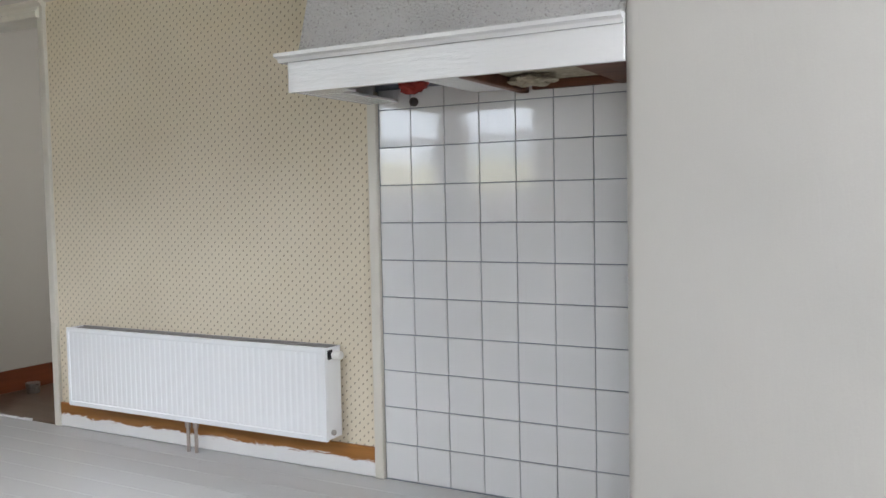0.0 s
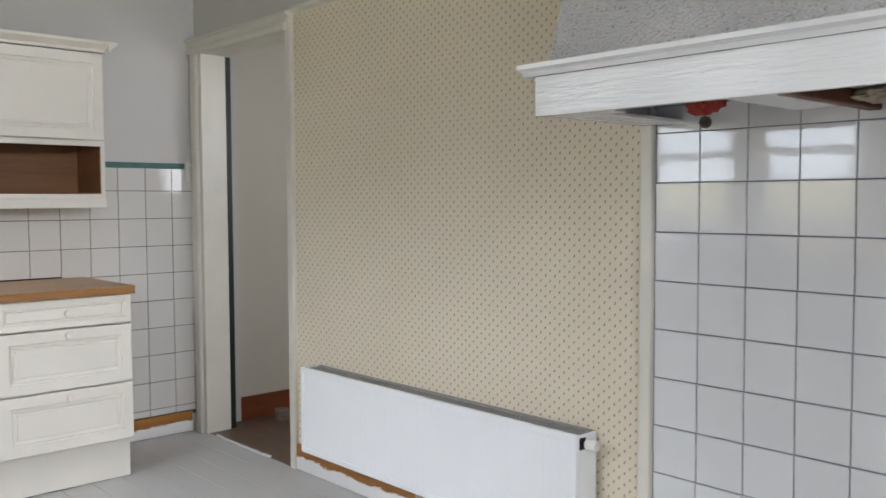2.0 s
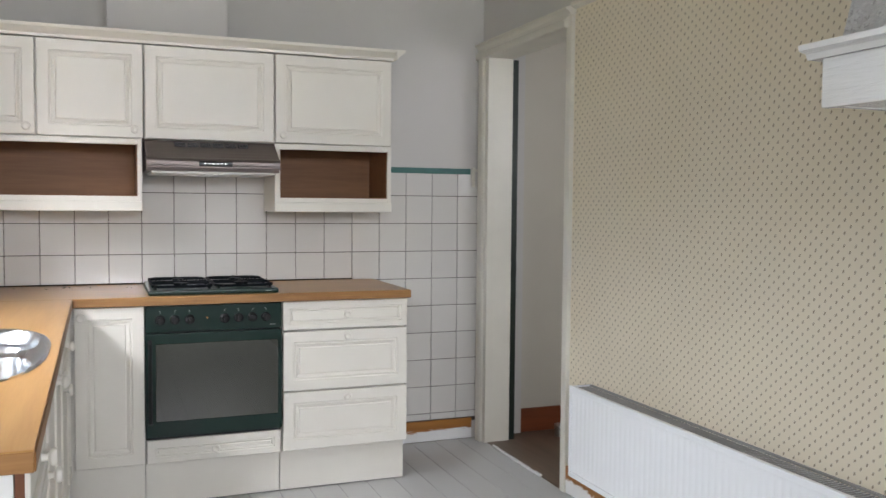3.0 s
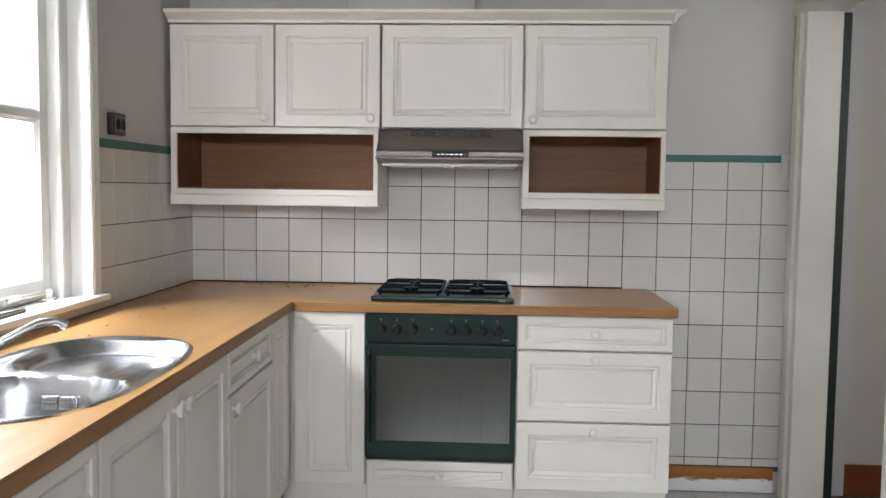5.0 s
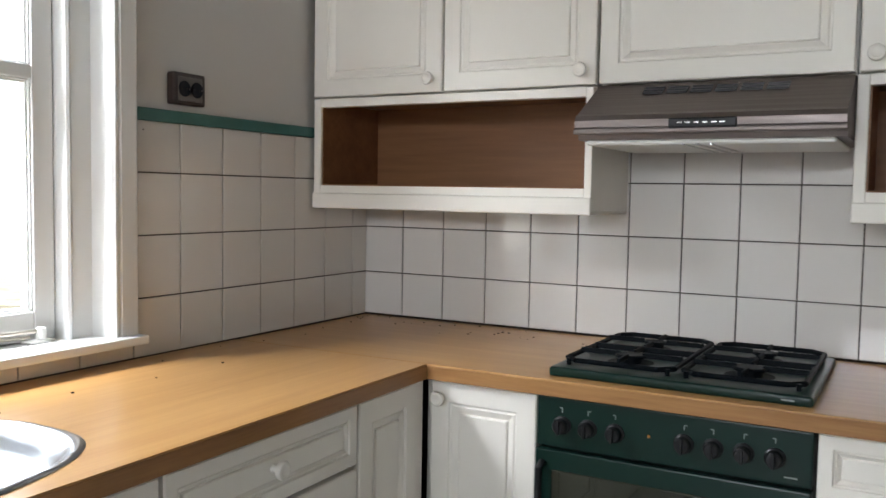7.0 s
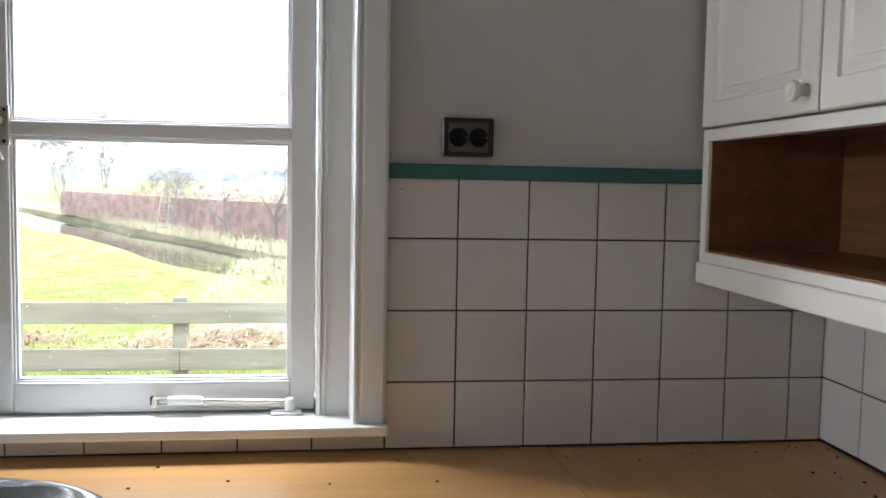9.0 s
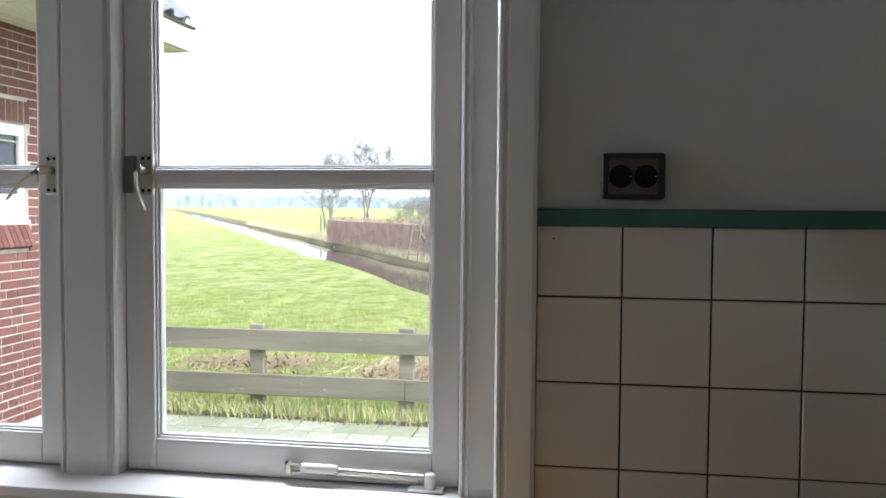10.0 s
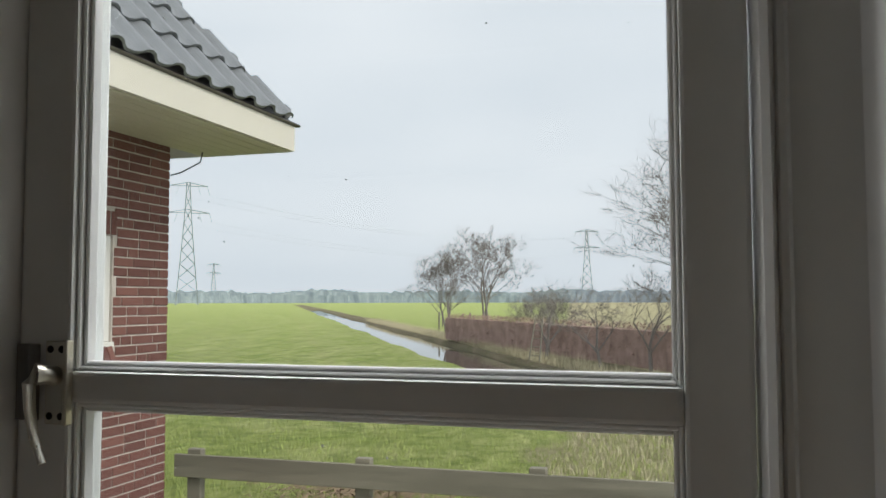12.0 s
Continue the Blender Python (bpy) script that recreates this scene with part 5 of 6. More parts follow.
tube(bm, [(-4.70, -4.60, 2.745), (-4.70, -4.62, 2.66), (-4.62, -4.72, 2.58), (-4.54, -4.75, 2.55)], 0.006, 6)
part("cable", bm, ZINC, annex)

# the annex window
aw = part("window", box(WX0, WX0 + 0.055, BWY - 0.06, BWY - 0.02, 1.42, 2.083, 0.004), PVC, annex, "white framed annex window")
for q in ((WX0 + 0.055, WX1, 2.00, 2.083), (WX0 + 0.055, WX1, 1.42, 1.56)):
    part("window_frame", box(q[0], q[1], BWY - 0.06, BWY - 0.02, q[2], q[3], 0.004), PVC, aw)
for x in (-3.28, -3.18, -2.55):
    part("window_frame", box(x, x + 0.06, BWY - 0.062, BWY - 0.022, 1.56, 2.00, 0.004), PVC, aw)
for a, b in ((WX0 + 0.055, -3.28), (-3.12, -2.55)):
    part("window_frame", box(a, b, BWY - 0.055, BWY - 0.028, 1.56, 1.60, 0.003), PVC, aw)
    part("pane", box(a, b, BWY - 0.05, BWY - 0.045, 1.60, 2.00), FARGLASS, aw, "dim reflecting pane")
bm = bmesh.new()
tube(bm, [(-3.85, BWY - 0.01, 1.955), (-3.45, BWY - 0.01, 1.965)], 0.008, 8)
part("stay_bar", bm, ALU, aw)

# roof: tiles climb from the eave, with a hip at the far end
RISE = math.tan(radians(50))


def roof_z(y):
    return 2.93 + (-3.985 - y) * RISE


bm = bmesh.new()
vs = [bm.verts.new(p) for p in ((-4.93, -3.985, 2.925), (-0.3, -3.985, 2.925), (-0.3, -6.3, roof_z(-6.3) - 0.005), (-2.6, -6.3, roof_z(-6.3) - 0.005))]
bm.faces.new(vs)
vs2 = [bm.verts.new(p) for p in ((-4.93, -3.985, 2.925), (-2.6, -6.3, roof_z(-6.3) - 0.005), (-2.6, -8.6, 2.925), (-4.93, -8.6, 2.925))]
bm.faces.new(vs2)
roof = part("roof", bm, ROOFTILE, annex, "grey glazed roof tiles with a rounded hip ridge")
TW, TL = 0.26, 0.36
bm = bmesh.new()
prof = [(0.0, 0.022), (0.025, 0.040), (0.06, 0.048), (0.095, 0.040), (0.125, 0.014), (0.17, 0.002), (0.225, 0.002), (0.26, 0.020)]
lo = [bm.verts.new((x, 0.0, z + 0.030)) for x, z in prof]
lo2 = [bm.verts.new((x, 0.0, z + 0.012)) for x, z in prof]
hi = [bm.verts.new((x, -TL - 0.03, z + 0.004)) for x, z in prof]
for i in range(len(prof) - 1):
    bm.faces.new((lo[i], lo[i + 1], hi[i + 1], hi[i]))
    bm.faces.new((lo2[i], lo2[i + 1], lo[i + 1], lo[i]))
bmesh.ops.recalc_face_normals(bm, faces=bm.faces)
tile_mesh = mesh_of("roof_tile", bm, ROOFTILE, smooth=True)
slope = Matrix.Rotation(-math.atan(RISE), 4, "X")
step_y, step_z = TL * math.cos(math.atan(RISE)), TL * math.sin(math.atan(RISE))
for r in range(7):
    y = -3.97 - r * step_y
    z = 2.925 + r * step_z
    for c in range(14):
        x = -4.78 + c * TW + 0.0
        if x < -4.93 + (-3.97 - y) + 0.02 or x > -1.9:
            continue
        ob = new("roof_tile", tile_mesh)
        ob.parent = roof
        ob.matrix_local = Matrix.Translation(Vector((x, y, z)) - where(roof)) @ slope
for r in range(7):
    p = Vector((-4.84 + r * 0.27, -4.06 - r * 0.27, 2.99 + r * 0.27 * RISE))
    d = Vector((0.27, -0.27, 0.27 * RISE))
    bm = bmesh.new()
    tube(bm, [p - d * 0.10, p - d * 0.04, p + d * 0.06, p + d * 0.12, p + d * 1.08], [0.05, 0.085, 0.085, 0.06, 0.055], 12)
    part("ridge_tile", bm, ROOFTILE, roof, smooth=True)

# ---- outside: paving, fence, field ----
paving = solo("pavement_yard", box(-4.70, -0.32, -4.74, 1.34, GZ - 0.05, GZ + 0.006), DIRT, (0, 0, 0), "dark sand joints of a mossy paved yard", kind="structure")
fence = thing("wooden_fence", (-4.95, -2.5, GZ), "weathered grey two-rail wooden fence beside the yard", "fence")
for i, y in enumerate((-4.80, -3.47, -2.253, -1.0, 0.25, 1.5)):
    part("post", box(-5.02, -4.955, y - 0.058, y + 0.055, GZ - 0.1, 0.592, 0.006), FENCEWOOD, fence)
for y0, y1, za, zb in ((-4.95, -1.0, 0.390, 0.555), (-0.998, 1.6, 0.388, 0.552), (-4.95, -2.262, 0.030, 0.198), (-2.258, 1.6, 0.028, 0.195)):
    part("rail", box(-4.953, -4.925, y0, y1, za, zb, 0.004), FENCEWOOD, fence)

U = Vector((-0.886, -0.463, 0)).normalized()
NV = Vector((U.y, -U.x, 0))
C0 = Vector((-21.9, -7.6, 0))
stations = [-5000, -400, -120, -60] + [-40 + 2.0 * i for i in range(61)] + [90, 110, 130, 150, 175, 178, 400, 5000]
bm, rows_ = bmesh.new(), []
for s in stations:
    open_ditch = -9 < s <= 175
    wob = 0.45 * noise.noise(Vector((s * 0.15, 1.7, 0))) + 0.15 * noise.noise(Vector((s * 0.5, 4.7, 0))) if abs(s) < 100 else 0
    wide = 1.0 + 0.012 * max(0, min(s, 60)) * 0
    row = []
    for off, z in ((-5000, GZ), (-14, GZ), (-5, GZ), (-0.6, GZ), (0.0, GZ - 0.04), (0.35, GZ - 0.42), (2.5, GZ - 0.42), (3.0, GZ - 0.1), (4.2, GZ + 0.02), (9, GZ), (40, GZ), (5000, GZ)):
        w = wob if 0 <= off < 5 else 0
        zz = z if open_ditch else GZ
        row.append(bm.verts.new(C0 + U * s + NV * (off + w) + Vector((0, 0, zz))))
    rows_.append(row)
for a, b in zip(rows_, rows_[1:]):
    for i in range(len(a) - 1):
        bm.faces.new((a[i], a[i + 1], b[i + 1], b[i]))
bmesh.ops.recalc_face_normals(bm, faces=bm.faces)
ground = solo("ground", bm, MEADOW, (0, 0, 0), "bright green winter meadow reaching to the horizon", kind="structure")
ground.data.materials.append(MUD)
for f in ground.data.polygons:
    off = (f.center - C0).dot(NV)
    if 0.0 < off < 4.2 and f.center.dot(U) < 400:
        f.material_index = 1
if ground.data.polygons[0].normal.z < 0:
    ground.data.flip_normals()
bm = bmesh.new()
pts = [C0 + U * s + NV * o + Vector((0, 0, GZ - 0.25)) for s, o in ((-8.5, 0.1), (174, 0.1), (174, 2.9), (-8.5, 2.9))]
bm.faces.new([bm.verts.new(p) for p in pts])
bmesh.ops.recalc_face_normals(bm, faces=bm.faces)
solo("water_ditch", bm, WATER, (0, 0, 0), "narrow calm ditch reflecting the pale sky", kind="structure")


# thin standing blades
def blades(name, mat, count, place, hmin, hmax, label, seed):
    rnd = random.Random(seed)
    bm = bmesh.new()
    for _ in range(count):
        x, y, z = place(rnd)
        h = rnd.uniform(hmin, hmax)
        a = rnd.uniform(0, 2 * math.pi)
        w = rnd.uniform(0.002, 0.005) * (1 + h * 2)
        lx, ly = rnd.gauss(0, h * 0.35), rnd.gauss(0, h * 0.35)
        dx, dy = math.cos(a) * w, math.sin(a) * w
        p = [bm.verts.new(q) for q in ((x - dx, y - dy, z), (x + dx, y + dy, z), (x + lx * 0.5 + dx * 0.6, y + ly * 0.5 + dy * 0.6, z + h * 0.6), (x + lx * 0.5 - dx * 0.6, y + ly * 0.5 - dy * 0.6, z + h * 0.6), (x + lx, y + ly, z + h))]
        bm.faces.new((p[0], p[1], p[2], p[3]))
        bm.faces.new((p[3], p[2], p[4]))
    solo(name, bm, mat, (0, 0, GZ), label, "grass", kind="stuff")


blades("fence_grass", BLADE, 9000, lambda r: (r.gauss(-4.95, 0.13), r.uniform(-4.9, 1.6), GZ - 0.01), 0.05, 0.17, "tufts of green grass along the fence", 1)
blades("dry_fence_grass", DRYBLADE, 4000, lambda r: (r.gauss(-4.90, 0.09), r.uniform(-4.9, 1.6), GZ - 0.01), 0.05, 0.16, "pale dry grass along the fence", 2)
blades("meadow_tufts", BLADE, 70000, lambda r: (-5.1 - abs(r.gauss(0, 4.5)), r.uniform(-10, 2), GZ - 0.01), 0.02, 0.085, "short meadow grass tufts beyond the fence", 3)
blades("dead_grass", DRYBLADE, 9000, lambda r: (r.uniform(-16.0, -8.0), r.uniform(-2.9, 1.0), GZ - 0.01), 0.03, 0.12, "short dead tan grass past the end of the ditch", 6)


def stalks(name, mat, count, c, spread, height, label, seed):
    """A heap of flattened stalks lying across one another."""
    rnd = random.Random(seed)
    bm = bmesh.new()
    for _ in range(count):
        u, v = rnd.gauss(0, 0.5), rnd.gauss(0, 0.5)
        x, y = c[0] + u * spread[0], c[1] + v * spread[1]
        z = GZ + height * math.exp(-(u * u + v * v) * 1.6) * rnd.uniform(0.3, 1.1)
        a, ln, w = rnd.uniform(0, math.pi), rnd.uniform(0.08, 0.26), rnd.uniform(0.003, 0.007)
        d = Vector((math.cos(a), math.sin(a), rnd.gauss(0, 0.35))).normalized() * ln
        n = Vector((-math.sin(a), math.cos(a), 0.5)) * w
        p = Vector((x, y, z))
        q = [bm.verts.new(k) for k in (p - n, p + n, p + d * 0.5 + n + Vector((0, 0, 0.015)), p + d * 0.5 - n + Vector((0, 0, 0.015)), p + d)]
        bm.faces.new(q[:4])
        bm.faces.new((q[3], q[2], q[4]))
    solo(name, bm, mat, (c[0], c[1], GZ), label, "straw", kind="stuff")


stalks("straw_heap", DRYBLADE, 3600, (-6.75, -1.75), (0.55, 1.0), 0.22, "flattened pale straw heap behind the fence", 4)
stalks("brown_stalk_heap", BROWNSTALK, 2600, (-6.6, -1.9), (0.65, 1.25), 0.18, "brown dead stalks mixed through the straw heap", 14)
stalks("brown_stalk_patch", BROWNSTALK, 700, (-6.9, -4.3), (0.5, 0.9), 0.05, "thin patch of brown dead stalks in the grass", 15)


def stones(name, mat, count, place, lo, hi, label, seed):
    rnd = random.Random(seed)
    verts, faces = [], []
    for _ in range(count):
        x, y, z = place(rnd)
        r = rnd.uniform(lo, hi)
        b = len(verts)
        verts += [(x + r * rnd.uniform(0.6, 1.2), y, z), (x, y + r * rnd.uniform(0.6, 1.2), z), (x - r, y, z), (x, y - r, z), (x, y, z + r * rnd.uniform(0.5, 0.9)), (x, y, z - r * 0.4)]
        faces += [(b + i, b + (i + 1) % 4, b + 4) for i in range(4)] + [(b + (i + 1) % 4, b + i, b + 5) for i in range(4)]
    me = bpy.data.meshes.new(name)
    me.from_pydata(verts, [], faces)
    me.materials.append(mat)
    tagged(new(name, me), label, "gravel", kind="stuff")


rnd = random.Random(41)
bm = bmesh.new()
prev = None
for i in range(160):
    y = -4.95 + i * 0.042
    row = [bm.verts.new((x + rnd.uniform(-0.012, 0.012), y, GZ + z + rnd.uniform(-0.006, 0.010))) for x, z in ((-4.70, 0.012), (-4.76, 0.026), (-4.82, 0.022), (-4.92, 0.004))]
    if prev:
        for k in range(3):
            bm.faces.new((prev[k], row[k], row[k + 1], prev[k + 1]))
    prev = row
bmesh.ops.recalc_face_normals(bm, faces=bm.faces)
solo("soil_strip", bm, SOIL, (0, 0, 0), "dark crumbly soil between the paving and fence grass", kind="structure", smooth=True)
stones("soil_crumbs", SOIL, 2600, lambda r: (r.gauss(-4.79, 0.045), r.uniform(-4.9, 1.4), GZ + 0.022), 0.004, 0.013, "loose soil crumbs and leaf bits along the paving", 42)
stones("pale_crumbs", GRAVEL, 260, lambda r: (r.gauss(-4.78, 0.05), r.uniform(-4.9, 1.4), GZ + 0.027), 0.003, 0.009, "few pale pebbles along the paving", 43)
stones("corner_gravel", GRAVEL, 3000, lambda r: (r.uniform(-4.75, -2.4), r.uniform(-4.72, -4.28), GZ + 0.008), 0.008, 0.018, "grey and white gravel along the annex wall", 44)
solo("paving_kerb", box(-4.74, -0.33, -4.265, -4.215, GZ - 0.04, GZ + 0.028, 0.006), PAVER, (-2.5, -4.24, GZ), "narrow mossy concrete kerb beside the gravel", kind="structure")


def bank(r):
    p = C0 + U * r.uniform(-12, 60) + NV * (2.9 + abs(r.gauss(0, 0.7)))
    return p.x, p.y, GZ - 0.1


blades("bank_reeds", DRYBLADE, 12000, bank, 0.12, 0.4, "dry reeds and weeds on the ditch bank", 5)


# ---- trees, hedge and distance ----
def branch(bm, p, d, length, r, depth, rnd, spread, up):
    r = max(r, 0.0038)
    pts, radii = [p.copy()], [r]
    q, e = p.copy(), d.copy()
    n = 4
    for i in range(n):
        e = (e + Vector((rnd.gauss(0, 0.12), rnd.gauss(0, 0.12), rnd.gauss(0, 0.08) + up))).normalized()
        q = q + e * (length / n)
        pts.append(q.copy())
        radii.append(r * (1 - 0.45 * (i + 1) / n))
    tube(bm, pts, radii, 5 if depth > 2 else 3, False)
    if depth == 0:
        return
    kids = 3 if depth > 1 else 5
    for i in range(kids):
        t = rnd.uniform(0.35, 1.0) if i else 1.0
        k = min(n, max(1, round(t * n)))
        a = rnd.uniform(0, 2 * math.pi)
        side = Vector((math.cos(a), math.sin(a), rnd.uniform(-0.3, 0.4)))
        branch(bm, pts[k], (e + side * spread).normalized(), length * rnd.uniform(0.55, 0.8), radii[k] * 0.68, depth - 1, rnd, spread, up)


def bare_tree(name, place, height, depth, seed, label, stems=1, spread=0.75, up=0.05, thick=0.022, bole=0.22, reach=0.30):
    rnd = random.Random(seed)
    t = thing(name, place, label, "tree")
    for s in range(stems):
        base = Vector(place) + Vector((rnd.gauss(0, 0.25) * (stems > 1), rnd.gauss(0, 0.5) * (stems > 1), -0.1))
        lean = Vector((rnd.gauss(0, 0.06), rnd.gauss(0, 0.10) * (1 + (stems > 1)), 1)).normalized()
        trunk_len = height * bole
        bm = bmesh.new()
        top = base + lean * trunk_len
        tube(bm, [base, base + lean * trunk_len * 0.5, top], [height * thick * 1.3, height * thick, height * thick * 0.8], 7)
        part("trunk", bm, BARK, t, smooth=True)
        bm = bmesh.new()
        for i in range(5):
            a = i * 2.4 + rnd.random()
            d = (lean + Vector((math.cos(a), math.sin(a), 0)) * spread * (0.35 + 0.22 * i)).normalized()
            branch(bm, base + lean * trunk_len * (1.0 - 0.09 * i), d, height * reach, height * thick * 0.5, depth, rnd, spread, up)
        part("crown", bm, BARK, t, "bare branching winter crown", kind="stuff")


bare_tree("bare_tree", (-41.0, -11.85, GZ), 6.5, 5, 11, "tall bare multi-stemmed winter tree behind the clipped hedge", 3, 0.85, 0.05, 0.008, 0.42, 0.185)
bare_tree("bare_tree", (-40.4, -13.6, GZ), 5.3, 5, 12, "smaller bare winter tree behind the clipped hedge", 3, 0.85, 0.04, 0.008, 0.34, 0.205)
bare_tree("bare_tree", (-20.5, -0.4, GZ), 7.6, 5, 13, "tall bare winter tree at the garden edge", 5, 0.85, 0.02, 0.008, 0.36, 0.23)
bare_tree("fruit_tree", (-23.4, -4.05, GZ), 3.0, 4, 14, "low pruned bare fruit tree before the hedge", 1, 0.9, 0.02, 0.016)
bare_tree("fruit_tree", (-21.8, -2.6, GZ), 3.3, 4, 15, "low leaning bare fruit tree before the hedge", 1, 0.9, 0.02, 0.016)
bare_tree("fruit_tree", (-27.0, -6.2, GZ), 3.0, 4, 16, "low bare fruit tree near the hedge end", 1, 1.0, 0.03)
bare_tree("bush", (-31.0, -7.0, GZ), 2.6, 4, 17, "grey twiggy bare bush behind the hedge", 4, 0.9, 0.05, 0.008)

# the hedge: a ragged body of twigs and dead leaves
H0, H1 = Vector((-38.5, -12.9, GZ)), Vector((-21.0, -1.5, GZ))
rnd = random.Random(21)
bm = bmesh.new()
hd = (H1 - H0).normalized()
hn = Vector((-hd.y, hd.x, 0))
for i in range(26000):
    t = rnd.random()
    h = rnd.uniform(0.02, 1.18 + 0.1 * noise.noise(Vector((t * 30, 0, 0))))
    o = rnd.uniform(-0.38, 0.38) * (1 - 0.2 * h)
    p = H0.lerp(H1, t) + hn * o + Vector((0, 0, h))
    s = rnd.uniform(0.025, 0.06)
    a, b = Vector((rnd.gauss(0, 1), rnd.gauss(0, 1), rnd.gauss(0, 1))).normalized() * s, Vector((rnd.gauss(0, 1), rnd.gauss(0, 1), rnd.gauss(0, 1))).normalized() * s
    bm.faces.new([bm.verts.new(q) for q in (p, p + a, p + b)])
hedge = solo("hedge", bm, HEDGE, tuple(H0), "clipped red-brown winter beech hedge behind the ditch", "hedge", kind="stuff")
core = bmesh.new()
vs = [core.verts.new(q) for q in (H0 + hn * -0.22, H1 + hn * -0.22, H1 + hn * 0.22, H0 + hn * 0.22)]
vt = [core.verts.new(v.co + Vector((0, 0, 1.0))) for v in vs]
for i in range(4):
    core.faces.new((vs[i], vs[(i + 1) % 4], vt[(i + 1) % 4], vt[i]))
core.faces.new(vt)
bmesh.ops.recalc_face_normals(core, faces=core.faces)
solo("hedge_core", core, HEDGE, tuple(H0), "dense twiggy inside of the beech hedge", "hedge", kind="stuff")

ladder = thing("garden_ladder", (-24.6, -6.0, GZ), "narrow grey wooden ladder leaning before the hedge", "ladder")
la, lb = Vector((-24.6, -6.15, GZ)), Vector((-25.3, -6.1, GZ + 1.35))
for o in (-0.16, 0.16):
    bm = bmesh.new()
    tube(bm, [la + Vector((0, o, 0)), lb + Vector((0, o * 0.7, 0))], 0.02, 6)
    part("rail", bm, FENCEWOOD, ladder)
for i in range(5):
    p = la.lerp(lb, (i + 0.7) / 5.5)
    bm = bmesh.new()
    tube(bm, [p + Vector((0, -0.15, 0)), p + Vector((0, 0.15, 0))], 0.014, 6)
    part("rung", bm, FENCEWOOD, ladder)
for i, s in enumerate((22, 27, 29, 36)):
    p = C0 + U * s + NV * (4.6 + (i % 2) * 1.5)
    tube_bm = bmesh.new()
    tube(tube_bm, [(p.x, p.y, GZ - 0.1), (p.x, p.y, GZ + 1.1)], 0.05, 6)
    solo("field_post", tube_bm, FENCEWOOD, (p.x, p.y, GZ), "thin grey wooden field post beside the ditch", "post", "posts along the ditch")

EYE = Vector((0.63, -1.17, 1.67))


def far(dx, dy, dist, z=GZ):
    d = Vector((dx, dy, 0)).normalized()
    return Vector((EYE.x + d.x * dist, EYE.y + d.y * dist, z))


# far woods: a long low band of tree crowns with an uneven top
rnd = random.Random(31)
bm = bmesh.new()
for layer, (dist, hh) in enumerate(((850, 10.0), (900, 14.0), (950, 16.5))):
    n = 900
    prev = None
    for i in range(n + 1):
        a = radians(150 + 110 * i / n)
        p = EYE + Vector((math.cos(a), math.sin(a), 0)) * dist
        h = hh * (0.72 + 0.30 * noise.noise(Vector((i * 0.03, layer * 5, 0))) + 0.16 * noise.noise(Vector((i * 0.31, layer * 9, 0))) + 0.08 * rnd.random())
        cur = (bm.verts.new((p.x, p.y, GZ - 0.5)), bm.verts.new((p.x, p.y, GZ + h)))
        if prev:
            bm.faces.new((prev[0], cur[0], cur[1], prev[1]))
        prev = cur
bmesh.ops.recalc_face_normals(bm, faces=bm.faces)
solo("backdrop_woods", bm, FARTREES, (0, 0, GZ), "far woods along the horizon, haze put into their blue-grey colour", kind="structure")


def pylon(dx, dy, dist, height, bar=0.12):
    p = far(dx, dy, dist)
    t = thing("power_pylon", tuple(p), "distant grey lattice power pylon in the meadow", "pylon", "power pylons")
    across = Vector((-dy, dx, 0)).normalized()
    depth = Vector((dx, dy, 0)).normalized()
    tower, arms = bmesh.new(), bmesh.new()
    levels = 9

    def at(k, su, sv):
        f = k / levels
        half = height * (0.075 * (1 - f) ** 1.3 + 0.014)
        return p + across * su * half + depth * sv * half + Vector((0, 0, height * f))
    for su, sv in ((-1, -1), (1, -1), (1, 1), (-1, 1)):
        for k in range(levels):
            tube(tower, [at(k, su, sv), at(k + 1, su, sv)], bar, 3, False)
    for k in range(levels):
        for sv in (-1, 1):
            tube(tower, [at(k, -1, sv), at(k + 1, 1, sv)], bar * 0.6, 3, False)
            tube(tower, [at(k, 1, sv), at(k + 1, -1, sv)], bar * 0.6, 3, False)
    for z, half in ((0.75, 0.17), (0.97, 0.15)):
        c = p + Vector((0, 0, height * z))
        for s in (-1, 1):
            tip = c + across * s * height * half
            tube(arms, [c + Vector((0, 0, height * 0.03)), tip], bar, 3, False)
            tube(arms, [c, tip], bar, 3, False)
            for q in (0.5, 0.98):
                top = c.lerp(tip, q)
                low = top + Vector((0, 0, -height * 0.07)) + across * s * height * 0.02
                tube(arms, [top, low], bar * 0.6, 3, False)
    part("tower", tower, PYLON, t)
    part("cross_arms", arms, PYLON, t)
    return p, across, height


pys = [pylon(-0.836, -0.557, 400, 55, 0.22), pylon(-0.99, -0.133, 640, 54, 0.30), pylon(-0.850, -0.532, 1250, 55, 0.45)]
(pa, aa, hh), (pb, ab, hb) = pys[0], pys[1]
for i, (z, s) in enumerate(((0.9, -0.14), (0.9, 0.14), (0.68, -0.16), (0.68, 0.16))):
    bm = bmesh.new()
    a, b = pa + aa * s * hh + Vector((0, 0, z * hh)), pb + ab * s * hb + Vector((0, 0, z * hb))
    tube(bm, [a.lerp(b, k / 24) - Vector((0, 0, 9 * 4 * (k / 24) * (1 - k / 24))) for k in range(25)], 0.05, 3, False)
    solo("power_line", bm, PYLON, tuple(a), "thin sagging power line between two pylons", "power line", "power lines")


# ---- pieces: floorboards, tiles, bricks, pavers ----
def piece(name, me, parent, m):
    ob = new(name, me)
    ob.parent = parent
    ob.matrix_local = m
    return ob


